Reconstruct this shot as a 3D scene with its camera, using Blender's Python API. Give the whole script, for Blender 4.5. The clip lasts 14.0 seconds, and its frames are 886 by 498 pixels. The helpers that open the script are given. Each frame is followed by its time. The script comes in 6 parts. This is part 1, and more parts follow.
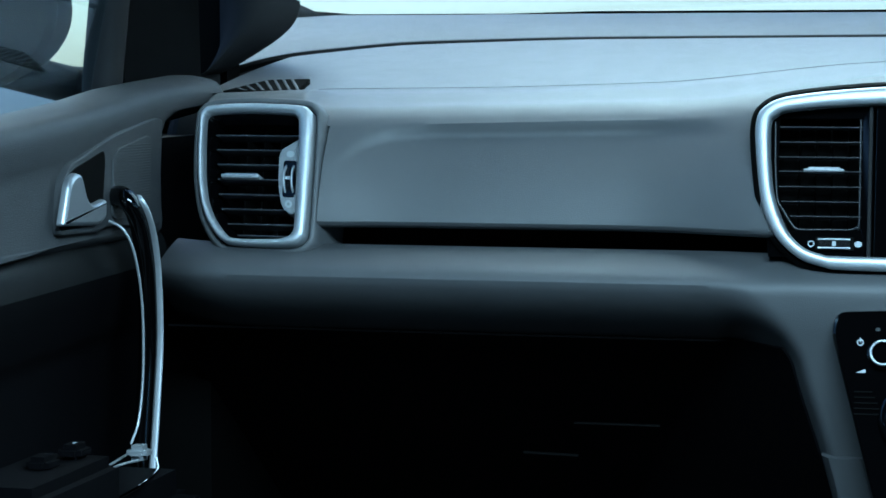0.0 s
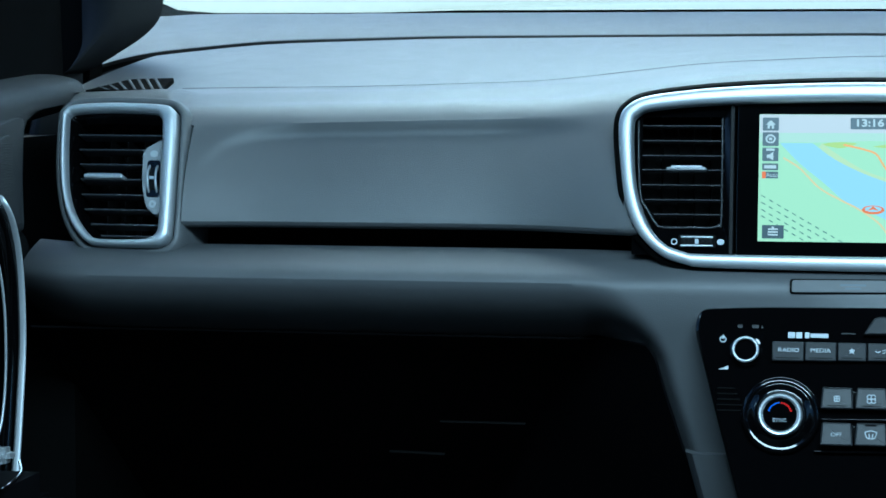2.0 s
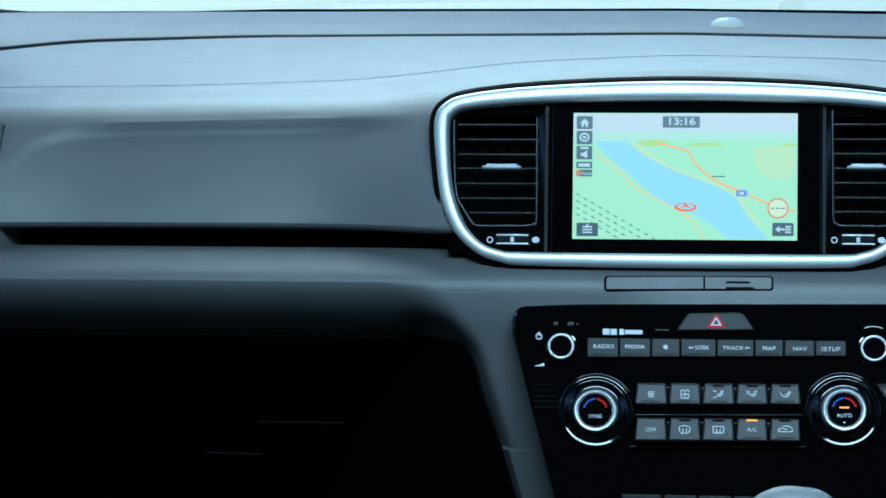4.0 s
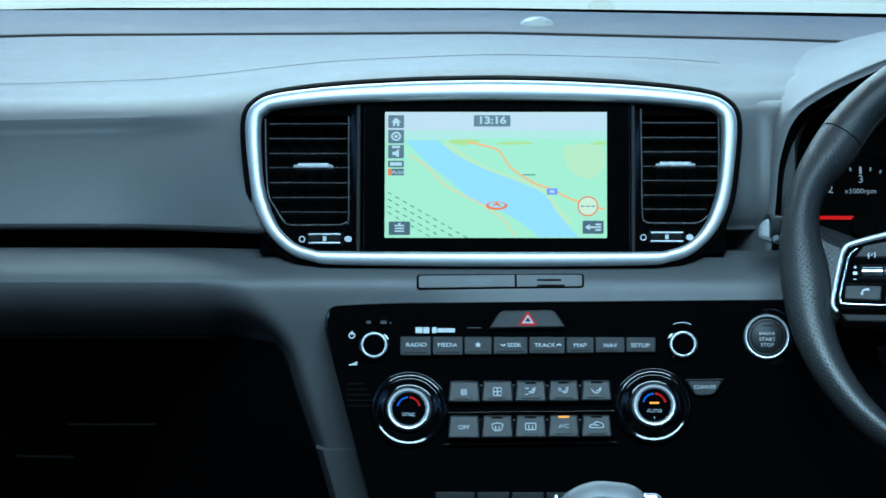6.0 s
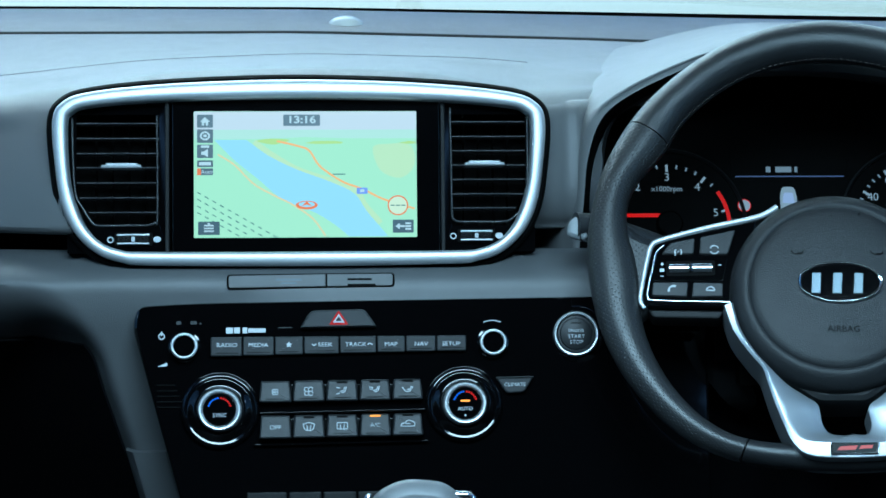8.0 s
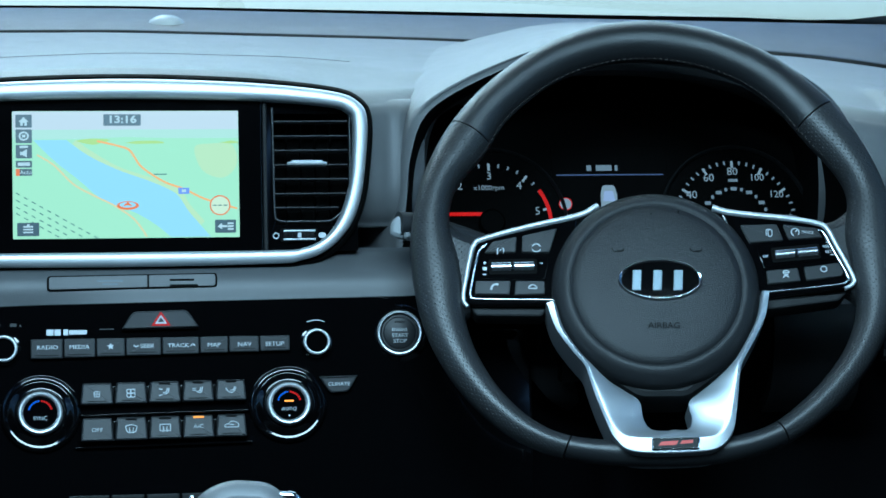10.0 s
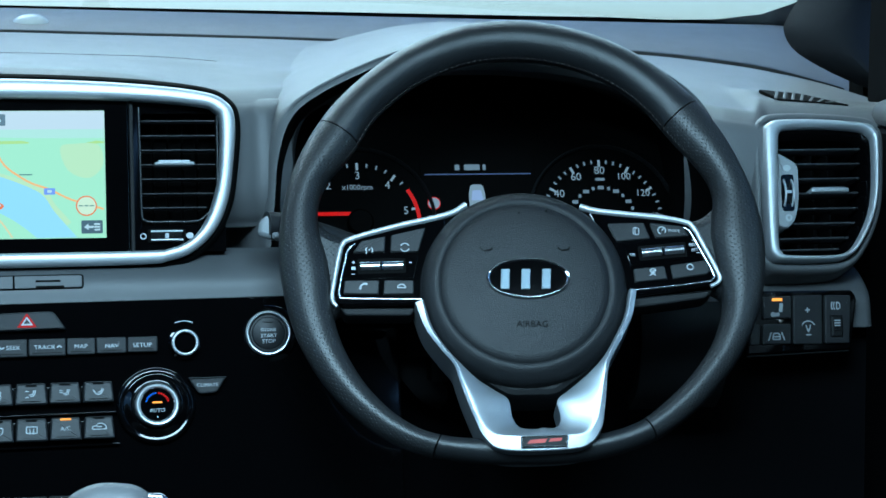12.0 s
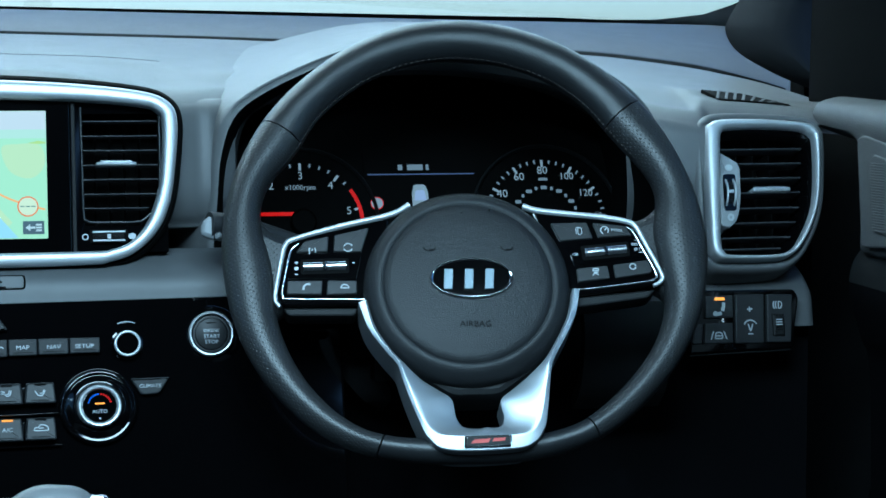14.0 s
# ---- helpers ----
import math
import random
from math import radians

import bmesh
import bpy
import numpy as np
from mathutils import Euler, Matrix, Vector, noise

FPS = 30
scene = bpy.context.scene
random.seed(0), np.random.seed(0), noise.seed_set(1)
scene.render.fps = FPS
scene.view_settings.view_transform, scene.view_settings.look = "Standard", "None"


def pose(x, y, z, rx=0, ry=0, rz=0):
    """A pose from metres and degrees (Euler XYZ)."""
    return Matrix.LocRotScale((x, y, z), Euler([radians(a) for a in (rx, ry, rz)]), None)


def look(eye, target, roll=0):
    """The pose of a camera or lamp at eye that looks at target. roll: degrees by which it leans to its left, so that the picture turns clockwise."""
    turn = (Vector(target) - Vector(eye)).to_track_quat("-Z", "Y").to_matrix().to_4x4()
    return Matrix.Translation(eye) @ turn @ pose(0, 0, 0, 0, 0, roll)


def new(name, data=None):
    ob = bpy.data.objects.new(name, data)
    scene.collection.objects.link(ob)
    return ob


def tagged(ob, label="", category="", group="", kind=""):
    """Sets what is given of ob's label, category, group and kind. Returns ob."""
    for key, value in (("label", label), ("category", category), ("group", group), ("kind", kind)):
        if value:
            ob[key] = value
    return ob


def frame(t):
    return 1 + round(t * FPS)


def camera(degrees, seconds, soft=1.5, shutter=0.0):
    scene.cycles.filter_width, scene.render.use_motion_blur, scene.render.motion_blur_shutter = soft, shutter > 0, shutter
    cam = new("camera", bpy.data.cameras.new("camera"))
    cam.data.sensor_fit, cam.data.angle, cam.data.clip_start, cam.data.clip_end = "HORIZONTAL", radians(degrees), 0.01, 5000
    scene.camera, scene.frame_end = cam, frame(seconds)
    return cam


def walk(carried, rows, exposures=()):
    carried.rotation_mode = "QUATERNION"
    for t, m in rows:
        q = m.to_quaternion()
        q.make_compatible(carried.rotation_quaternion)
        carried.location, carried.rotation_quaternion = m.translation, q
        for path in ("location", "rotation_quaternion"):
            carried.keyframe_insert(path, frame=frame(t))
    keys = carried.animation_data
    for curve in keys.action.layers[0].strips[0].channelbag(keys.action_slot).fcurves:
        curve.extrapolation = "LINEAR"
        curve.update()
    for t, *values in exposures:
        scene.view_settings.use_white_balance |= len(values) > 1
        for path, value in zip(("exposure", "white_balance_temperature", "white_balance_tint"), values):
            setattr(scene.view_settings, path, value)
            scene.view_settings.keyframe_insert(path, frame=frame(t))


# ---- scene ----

# A slow pan on a fixed head between the seats, from the passenger door to the steering wheel.
cam = camera(22.05, 14.0, soft=1.6)
EYE = 1.205
PAN = [
    (0.0, -13.975, -4.486), (0.5, -13.738, -4.486), (1.0, -12.779, -4.490), (1.5, -11.803, -4.497), (2.0, -10.575, -4.507),
    (2.5, -9.490, -4.513), (3.0, -8.285, -4.520), (3.5, -7.11, -4.527), (4.0, -5.94, -4.533), (4.5, -4.77, -4.539), (5.0, -3.59, -4.545),
    (5.5, -2.412, -4.550), (6.0, -1.200, -4.555), (6.5, 0.0, -4.559), (7.0, 1.280, -4.565), (7.5, 2.390, -4.569), (8.0, 3.590, -4.574),
    (8.5, 4.740, -4.578), (9.0, 5.89, -4.582), (9.5, 7.00, -4.586), (10.0, 8.06, -4.590), (10.5, 9.06, -4.593), (11.0, 9.959, -4.595),
    (11.5, 10.754, -4.600), (12.0, 11.379, -4.601), (12.5, 11.869, -4.602), (13.0, 12.339, -4.604), (13.5, 12.689, -4.604), (14.0, 12.815, -4.600),
]
walk(cam, [(t, pose(0, 0, EYE, 90 + tilt, 0, -turn)) for t, turn, tilt in PAN],
     exposures=((0.0, 1.3, 5200, -9), (14.0, 1.3, 5200, -9)))

# ---- light: a bright overcast day round the car ----
world = bpy.data.worlds.new("overcast_sky")
scene.world = world
world.use_nodes = True
wn, wl = world.node_tree.nodes, world.node_tree.links
sky = wn.new("ShaderNodeTexSky")
sky.sky_type, sky.sun_disc = "NISHITA", False
sky.sun_elevation, sky.sun_rotation = radians(48), radians(-25)
sky.air_density, sky.dust_density, sky.ozone_density = 1.0, 1.2, 1.0
cast = wn.new("ShaderNodeMixRGB")
cast.blend_type = "MULTIPLY"
cast.inputs[0].default_value, cast.inputs[2].default_value = 1.0, (0.90, 1.0, 1.28, 1)
wl.new(sky.outputs[0], cast.inputs[1])
wl.new(cast.outputs[0], wn["Background"].inputs[0])
wn["Background"].inputs[1].default_value = 0.064
sun_data = bpy.data.lights.new("sun", "SUN")
sun_data.energy, sun_data.angle, sun_data.color = 0.6, radians(40), (1.0, 0.97, 0.92)
sun = new("sun", sun_data)
sun.matrix_world = look((0, 0, 30), (0 + 30 * math.sin(radians(25)) * 0.9, -30 * math.cos(radians(25)) * 0.9, 30 - 33))

# the sky's light through the glass roof
roof_data = bpy.data.lights.new("roof_daylight", "AREA")
roof_data.shape, roof_data.size, roof_data.size_y, roof_data.energy, roof_data.color = "RECTANGLE", 0.80, 0.60, 19.0, (0.77, 0.94, 1.07)
roof_light = new("roof_daylight", roof_data)
roof_light.matrix_world = look((0.06, 0.78, 1.66), (0.06, 0.79, 0.0))
# the sky's light through the windscreen
screen_data = bpy.data.lights.new("windscreen_daylight", "AREA")
screen_data.shape, screen_data.size, screen_data.size_y, screen_data.energy, screen_data.color = "RECTANGLE", 1.45, 0.50, 2.8, (0.98, 1.0, 0.94)
screen_light = new("windscreen_daylight", screen_data)
screen_light.matrix_world = look((0.22, 2.14, 1.53), (0.22, 2.14 - 0.373, 1.53 - 0.928))


# ---- materials ----
def material(name, base, rough=0.5, metal=0.0, coat=0.0, grain=0.0, grain_scale=900.0, mottle=0.0, mottle_scale=14.0, spec=0.5,
             cells=False, wear=0.0):
    """A surface with fine relief (grain), broad unevenness of tone (mottle) and of gloss (wear)."""
    m = bpy.data.materials.new(name)
    m.use_nodes = True
    n, l = m.node_tree.nodes, m.node_tree.links
    b = n["Principled BSDF"]
    b.inputs["Base Color"].default_value = (*base, 1)
    b.inputs["Roughness"].default_value = rough
    b.inputs["Metallic"].default_value = metal
    b.inputs["Coat Weight"].default_value = coat
    b.inputs["Coat Roughness"].default_value = 0.03
    b.inputs["Specular IOR Level"].default_value = spec
    at = n.new("ShaderNodeTexCoord").outputs["Object"]
    if mottle:
        tex = n.new("ShaderNodeTexNoise")
        tex.inputs["Scale"].default_value, tex.inputs["Detail"].default_value = mottle_scale, 6
        l.new(at, tex.inputs["Vector"])
        ramp = n.new("ShaderNodeMixRGB")
        ramp.inputs[1].default_value = (*[c * (1 - mottle) for c in base], 1)
        ramp.inputs[2].default_value = (*[c * (1 + mottle) for c in base], 1)
        l.new(tex.outputs[0], ramp.inputs[0])
        l.new(ramp.outputs[0], b.inputs["Base Color"])
    if wear:
        tex = n.new("ShaderNodeTexNoise")
        tex.inputs["Scale"].default_value, tex.inputs["Detail"].default_value = 45, 8
        l.new(at, tex.inputs["Vector"])
        span = n.new("ShaderNodeMapRange")
        span.inputs["To Min"].default_value, span.inputs["To Max"].default_value = max(rough - wear, 0), rough + wear
        l.new(tex.outputs[0], span.inputs["Value"])
        l.new(span.outputs[0], b.inputs["Roughness"])
    if grain:
        if cells:
            tex = n.new("ShaderNodeTexVoronoi")
            tex.inputs["Scale"].default_value = grain_scale
        else:
            tex = n.new("ShaderNodeTexNoise")
            tex.inputs["Scale"].default_value, tex.inputs["Detail"].default_value = grain_scale, 3
        l.new(at, tex.inputs["Vector"])
        bump = n.new("ShaderNodeBump")
        bump.inputs["Strength"].default_value, bump.inputs["Distance"].default_value = grain, 0.0004
        l.new(tex.outputs[0], bump.inputs["Height"])
        l.new(bump.outputs[0], b.inputs["Normal"])
    return m


def glow(name, colour, strength=1.0):
    """A lit display or backlit print."""
    m = bpy.data.materials.new(name)
    m.use_nodes = True
    b = m.node_tree.nodes["Principled BSDF"]
    b.inputs["Base Color"].default_value = (*[0.04 * c for c in colour], 1)
    b.inputs["Roughness"].default_value = 0.4
    b.inputs["Specular IOR Level"].default_value = 0.08
    b.inputs["Emission Color"].default_value = (*colour, 1)
    b.inputs["Emission Strength"].default_value = strength * 0.40
    return m


def clear_glass(name, tint=(1, 1, 1)):
    m = bpy.data.materials.new(name)
    m.use_nodes = True
    b = m.node_tree.nodes["Principled BSDF"]
    b.inputs["Base Color"].default_value = (*tint, 1)
    b.inputs["Roughness"].default_value, b.inputs["IOR"].default_value = 0.0, 1.45
    b.inputs["Transmission Weight"].default_value = 1.0
    return m


SOFT = material("soft_touch_plastic", (0.082, 0.084, 0.087), 0.48, grain=0.32, grain_scale=1400, cells=True, mottle=0.12, wear=0.05)
LOWER = material("lower_dash_plastic", (0.058, 0.060, 0.063), 0.50, grain=0.32, grain_scale=1400, cells=True, mottle=0.12, wear=0.05)
LOWER_DARK = material("dark_bezel_plastic", (0.020, 0.0205, 0.0215), 0.5, grain=0.3, grain_scale=1400, cells=True, mottle=0.12, wear=0.05)
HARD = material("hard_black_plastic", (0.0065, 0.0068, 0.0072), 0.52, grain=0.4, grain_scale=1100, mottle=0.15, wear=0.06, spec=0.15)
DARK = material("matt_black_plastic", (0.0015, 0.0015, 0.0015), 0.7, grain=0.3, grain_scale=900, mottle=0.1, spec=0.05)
# shade under the dashboard and low on the doors put into this base
SHADED_BLACK = material("shaded_black_plastic", (0.0015, 0.0015, 0.002), 0.62, grain=0.6, grain_scale=700, mottle=0.15, spec=0.05)
SATIN = material("satin_silver_plastic", (0.50, 0.52, 0.54), 0.46, metal=0.75, grain=0.06, grain_scale=2500, wear=0.05)
SPOKE = material("satin_spoke_paint", (0.30, 0.315, 0.335), 0.38, metal=0.75, grain=0.05, grain_scale=2500, wear=0.05)
CHROME = material("polished_chrome", (0.82, 0.83, 0.84), 0.07, metal=1.0, wear=0.03)
PIANO = material("piano_black_lacquer", (0.0010, 0.0010, 0.0012), 0.05, wear=0.02)
KEY = material("matt_key_plastic", (0.0125, 0.0132, 0.0148), 0.50, grain=0.2, grain_scale=1500, wear=0.05, spec=0.25)
CLIMATE_KEY = material("dark_key_plastic", (0.0068, 0.0073, 0.0084), 0.46, grain=0.2, grain_scale=1500, wear=0.05, spec=0.25)
GEAR_SKIN = material("grey_gear_leather", (0.060, 0.062, 0.066), 0.42, grain=0.4, grain_scale=1400, cells=True, mottle=0.1, wear=0.06)
LEATHER = material("black_leather", (0.0095, 0.0100, 0.0110), 0.46, grain=0.5, grain_scale=1300, cells=True, mottle=0.12, wear=0.07, spec=0.24)
DOOR = material("door_skin", (0.042, 0.0435, 0.046), 0.58, grain=0.5, grain_scale=900, cells=True, mottle=0.12, wear=0.05, spec=0.3)
CORNER = material("corner_trim_plastic", (0.003, 0.0031, 0.0033), 0.8, grain=0.4, grain_scale=1100, mottle=0.12, spec=0.01)
POD = material("pale_grey_plastic", (0.20, 0.21, 0.22), 0.4, mottle=0.06, wear=0.05)
TRIM = material("woven_pillar_fabric", (0.020, 0.021, 0.023), 0.92, grain=0.6, grain_scale=1500, mottle=0.1, spec=0.12)
LINER = material("headliner_fabric", (0.009, 0.009, 0.0095), 0.9, grain=0.5, grain_scale=1200, mottle=0.06)
CARPET = material("black_carpet", (0.010, 0.010, 0.011), 0.95, grain=1.0, grain_scale=700, mottle=0.3)
PAPER = material("white_print", (0.34, 0.36, 0.38), 0.5, mottle=0.05)
RED = material("red_print", (0.30, 0.012, 0.004), 0.5, mottle=0.05)
RUBBER = material("black_rubber", (0.008, 0.008, 0.009), 0.65, mottle=0.2, spec=0.15)
SCREEN_GLASS = clear_glass("windscreen_glass", (0.80, 0.92, 0.96))
SIDE_GLASS = clear_glass("tinted_side_glass", (0.64, 0.78, 0.78))
LIT = glow("white_backlit_print", (0.72, 0.86, 1.0), 0.30)
LIT_DIM = glow("dim_backlit_print", (0.65, 0.8, 0.95), 0.22)
LIT_RED = glow("red_backlit_print", (1.0, 0.0, 0.0), 0.5)
LIT_BLUE = glow("blue_backlit_print", (0.05, 0.2, 1.0), 0.7)
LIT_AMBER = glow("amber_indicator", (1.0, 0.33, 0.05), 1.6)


# ---- building helpers ----
def frame_at(origin, elevation=0.0, turn=0.0, roll=0.0):
    """A face that looks back into the cabin: x right, y up along the face, z out of it. elevation: degrees by which it looks up."""
    e, a = radians(elevation), radians(turn)
    w = Vector((math.sin(a) * math.cos(e), -math.cos(a) * math.cos(e), math.sin(e)))
    u = Vector((math.cos(a), math.sin(a), 0))
    v = w.cross(u)
    m = Matrix((u, v, w)).transposed().to_4x4()
    return Matrix.Translation(origin) @ m @ pose(0, 0, 0, 0, 0, roll)


def thing(name, m, label, category, group="", kind=""):
    ob = new(name)
    ob.empty_display_size = 0.02
    ob.matrix_world = m
    return tagged(ob, label, category, group, kind)


def part(name, bm, mat, parent, label="", m=None, smooth=35):
    me = bpy.data.meshes.new(name)
    bmesh.ops.recalc_face_normals(bm, faces=bm.faces)
    bm.to_mesh(me)
    bm.free()
    for p in me.polygons:
        p.use_smooth = True
    me.set_sharp_from_angle(angle=radians(smooth))
    edge_at = {e.key: e for e in me.edges}
    for p in me.polygons:
        if p.loop_total > 8:
            for k in p.edge_keys:
                edge_at[k].use_edge_sharp = True
    for one in (mat if isinstance(mat, (list, tuple)) else [mat]):
        me.materials.append(one)
    ob = new(name, me)
    if parent:
        ob.parent = parent
    if m is not None:
        ob.matrix_local = m
    if label:
        ob["label"] = label
    return ob


def rounded(corners, n=5):
    """An outline with rounded corners, from (x, y, radius) in millimetres."""
    out = []
    k = len(corners)
    for i, (x, y, r) in enumerate(corners):
        p = Vector((x, y))
        a, b = Vector(corners[i - 1][:2]), Vector(corners[(i + 1) % k][:2])
        da, db = (a - p), (b - p)
        r = min(r, 0.45 * da.length, 0.45 * db.length)
        if r <= 0:
            out.append((x, y))
            continue
        s, e = p + da.normalized() * r, p + db.normalized() * r
        for j in range(n + 1):
            t = j / n
            q = s * (1 - t) ** 2 + p * 2 * t * (1 - t) + e * t * t
            out.append((q.x, q.y))
    return out


def rect(x0, y0, x1, y1, r=1.0, n=4):
    return rounded([(x0, y0, r), (x1, y0, r), (x1, y1, r), (x0, y1, r)], n)


def ellipse(cx, cy, rx, ry, n=40, start=0.0, end=360.0):
    full = abs(end - start) >= 359.9
    steps = n if full else n + 1
    return [(cx + rx * math.cos(radians(start + (end - start) * i / n)), cy + ry * math.sin(radians(start + (end - start) * i / n))) for i in range(steps)]


def inset(outline, d):
    """The outline moved inwards by d (outwards: minus)."""
    pts = [Vector(p) for p in outline]
    area = sum(a.x * b.y - b.x * a.y for a, b in zip(pts, pts[1:] + pts[:1]))
    s = 1 if area > 0 else -1
    out = []
    for i, p in enumerate(pts):
        t = (pts[(i + 1) % len(pts)] - pts[i - 1])
        t = t.normalized() if t.length > 1e-9 else Vector((1, 0))
        out.append((p.x - t.y * d * s, p.y + t.x * d * s))
    return out


def slab(outline, z0, z1, edge=0.6, bm=None, dome=0.0):
    """A plate in millimetres with a rounded front edge; its front is at z1. dome: how far the middle stands out."""
    bm = bm or bmesh.new()
    rings = [(outline, z0), (outline, z1 - edge), (inset(outline, edge * 0.3), z1 - edge * 0.3), (inset(outline, edge), z1)]
    if edge <= 0:
        rings = [(outline, z0), (outline, z1)]
    loops = [[bm.verts.new((x / 1000, y / 1000, z / 1000)) for x, y in ring] for ring, z in rings]
    k = len(outline)
    for a, b in zip(loops, loops[1:]):
        for i in range(k):
            bm.faces.new((a[i], a[(i + 1) % k], b[(i + 1) % k], b[i]))
    bm.faces.new(loops[0][::-1])
    if dome:
        cx, cy = sum(p[0] for p in outline) / k, sum(p[1] for p in outline) / k
        last, ring = loops[-1], rings[-1][0]
        for f in (0.8, 0.55, 0.3, 0.1):
            nxt = [bm.verts.new(((cx + (x - cx) * f) / 1000, (cy + (y - cy) * f) / 1000, (z1 + dome * (1 - f * f)) / 1000)) for x, y in ring]
            for i in range(k):
                bm.faces.new((last[i], last[(i + 1) % k], nxt[(i + 1) % k], nxt[i]))
            last = nxt
        bm.faces.new(last)
    else:
        bm.faces.new(loops[-1])
    return bm


def hoop(outer, inner, section, bm=None):
    """A closed frame between two outlines of as many points. section: (share of the way inwards, z) all round, in millimetres."""
    bm = bm or bmesh.new()
    k = len(outer)
    loops = [[bm.verts.new(((ox + (ix - ox) * f) / 1000, (oy + (iy - oy) * f) / 1000, z / 1000)) for (ox, oy), (ix, iy) in zip(outer, inner)] for f, z in section]
    for a, b in zip(loops, loops[1:] + loops[:1]):
        for i in range(k):
            bm.faces.new((a[i], a[(i + 1) % k], b[(i + 1) % k], b[i]))
    return bm


def lathe(profile, n=48, cx=0.0, cy=0.0, bm=None):
    """A turned piece about z, from (radius, z) in millimetres."""
    bm = bm or bmesh.new()
    loops = []
    for r, z in profile:
        if r <= 1e-6:
            loops.append([bm.verts.new((cx / 1000, cy / 1000, z / 1000))])
        else:
            loops.append([bm.verts.new(((cx + r * math.cos(2 * math.pi * i / n)) / 1000, (cy + r * math.sin(2 * math.pi * i / n)) / 1000, z / 1000)) for i in range(n)])
    for a, b in zip(loops, loops[1:]):
        for i in range(n):
            j = (i + 1) % n
            if len(a) == 1 and len(b) > 1:
                bm.faces.new((a[0], b[i], b[j]))
            elif len(b) == 1 and len(a) > 1:
                bm.faces.new((a[i], a[j], b[0]))
            elif len(a) > 1:
                bm.faces.new((a[i], a[j], b[j], b[i]))
    return bm


def spline(points, per=8, closed=False):
    """A smooth line through the points."""
    pts = [Vector(p) for p in points]
    k, out = len(pts), []
    for i in range(k if closed else k - 1):
        p1, p2 = pts[i], pts[(i + 1) % k]
        p0 = pts[i - 1] if closed or i else p1 * 2 - p2
        p3 = pts[(i + 2) % k] if closed or i + 2 < k else p2 * 2 - p1
        for j in range(per):
            t = j / per
            out.append(0.5 * (2 * p1 + (p2 - p0) * t + (2 * p0 - 5 * p1 + 4 * p2 - p3) * t * t + (3 * p1 - p0 - 3 * p2 + p3) * t ** 3))
    if not closed:
        out.append(pts[-1])
    return out


def sweep(path, section, up=(0, 0, 1), closed=False, bm=None, scale=None):
    """A section (x across, y along up) drawn along a path; all in the units of the path."""
    bm = bm or bmesh.new()
    k, loops = len(path), []
    for i, p in enumerate(path):
        a = path[i - 1] if (closed or i) else path[i]
        b = path[(i + 1) % k] if (closed or i + 1 < k) else path[i]
        t = (b - a).normalized()
        side = t.cross(Vector(up)).normalized()
        top = side.cross(t).normalized()
        s = scale[i] if scale else 1.0
        loops.append([bm.verts.new(p + side * x * s + top * y * s) for x, y in section])
    m = len(section)
    for a, b in zip(loops, loops[1:] + (loops[:1] if closed else [])):
        for i in range(m):
            bm.faces.new((a[i], a[(i + 1) % m], b[(i + 1) % m], b[i]))
    if not closed:
        bm.faces.new(loops[0][::-1])
        bm.faces.new(loops[-1])
    return bm


def circle(r, n=10):
    return [(r * math.cos(2 * math.pi * i / n), r * math.sin(2 * math.pi * i / n)) for i in range(n)]


def grid(rows, bm=None, thick=0.0):
    """A sheet through rows of points in metres."""
    bm = bm or bmesh.new()
    verts = [[bm.verts.new(p) for p in row] for row in rows]
    for a, b in zip(verts, verts[1:]):
        for i in range(len(a) - 1):
            bm.faces.new((a[i], a[i + 1], b[i + 1], b[i]))
    if thick:
        bmesh.ops.recalc_face_normals(bm, faces=bm.faces)
        bmesh.ops.solidify(bm, geom=list(bm.faces), thickness=thick)
    return bm


def box(x0, y0, z0, x1, y1, z1, bevel=0.0, bm=None):
    bm = bm or bmesh.new()
    made = bmesh.ops.create_cube(bm, size=1)["verts"]
    for v in made:
        v.co = Vector((x0 + (v.co.x + 0.5) * (x1 - x0), y0 + (v.co.y + 0.5) * (y1 - y0), z0 + (v.co.z + 0.5) * (z1 - z0)))
    if bevel:
        edges = list({e for v in made for e in v.link_edges})
        bmesh.ops.bevel(bm, geom=edges, offset=bevel, segments=2, affect="EDGES")
    return bm


def words(text, size, x, y, z, mat, parent, label="", squeeze=1.0, roll=0.0, name="lettering", bold=0.0):
    """A printed word, centred at x, y on the face at height z, in millimetres."""
    cu = bpy.data.curves.new(name, "FONT")
    cu.body, cu.size, cu.align_x, cu.align_y, cu.extrude, cu.resolution_u = text, size / 1000, "CENTER", "CENTER", 0.00008, 3
    cu.offset = bold / 1000
    tmp = bpy.data.objects.new(name, cu)
    me = bpy.data.meshes.new_from_object(tmp)
    bpy.data.objects.remove(tmp)
    me.name = name
    me.materials.clear()
    me.materials.append(mat)
    ob = new(name, me)
    ob.parent = parent
    ob.matrix_local = Matrix.Translation((x / 1000, y / 1000, z / 1000)) @ pose(0, 0, 0, 0, 0, roll) @ Matrix.Diagonal((squeeze, 1, 1, 1))
    if label:
        ob["label"] = label
    return ob


def table(x, *pairs):
    return float(np.interp(x, [p[0] for p in pairs], [p[1] for p in pairs]))


# ---- dashboard ----
dashboard = thing("dashboard", Matrix(), "black soft-touch car dashboard across the full cabin width", "dashboard")


def eased(line, x, reach=0.05):
    """A height along the dashboard with its changes of slope eased."""
    return sum(line(x + reach * k / 6) * (7 - abs(k)) for k in range(-6, 7)) / 49


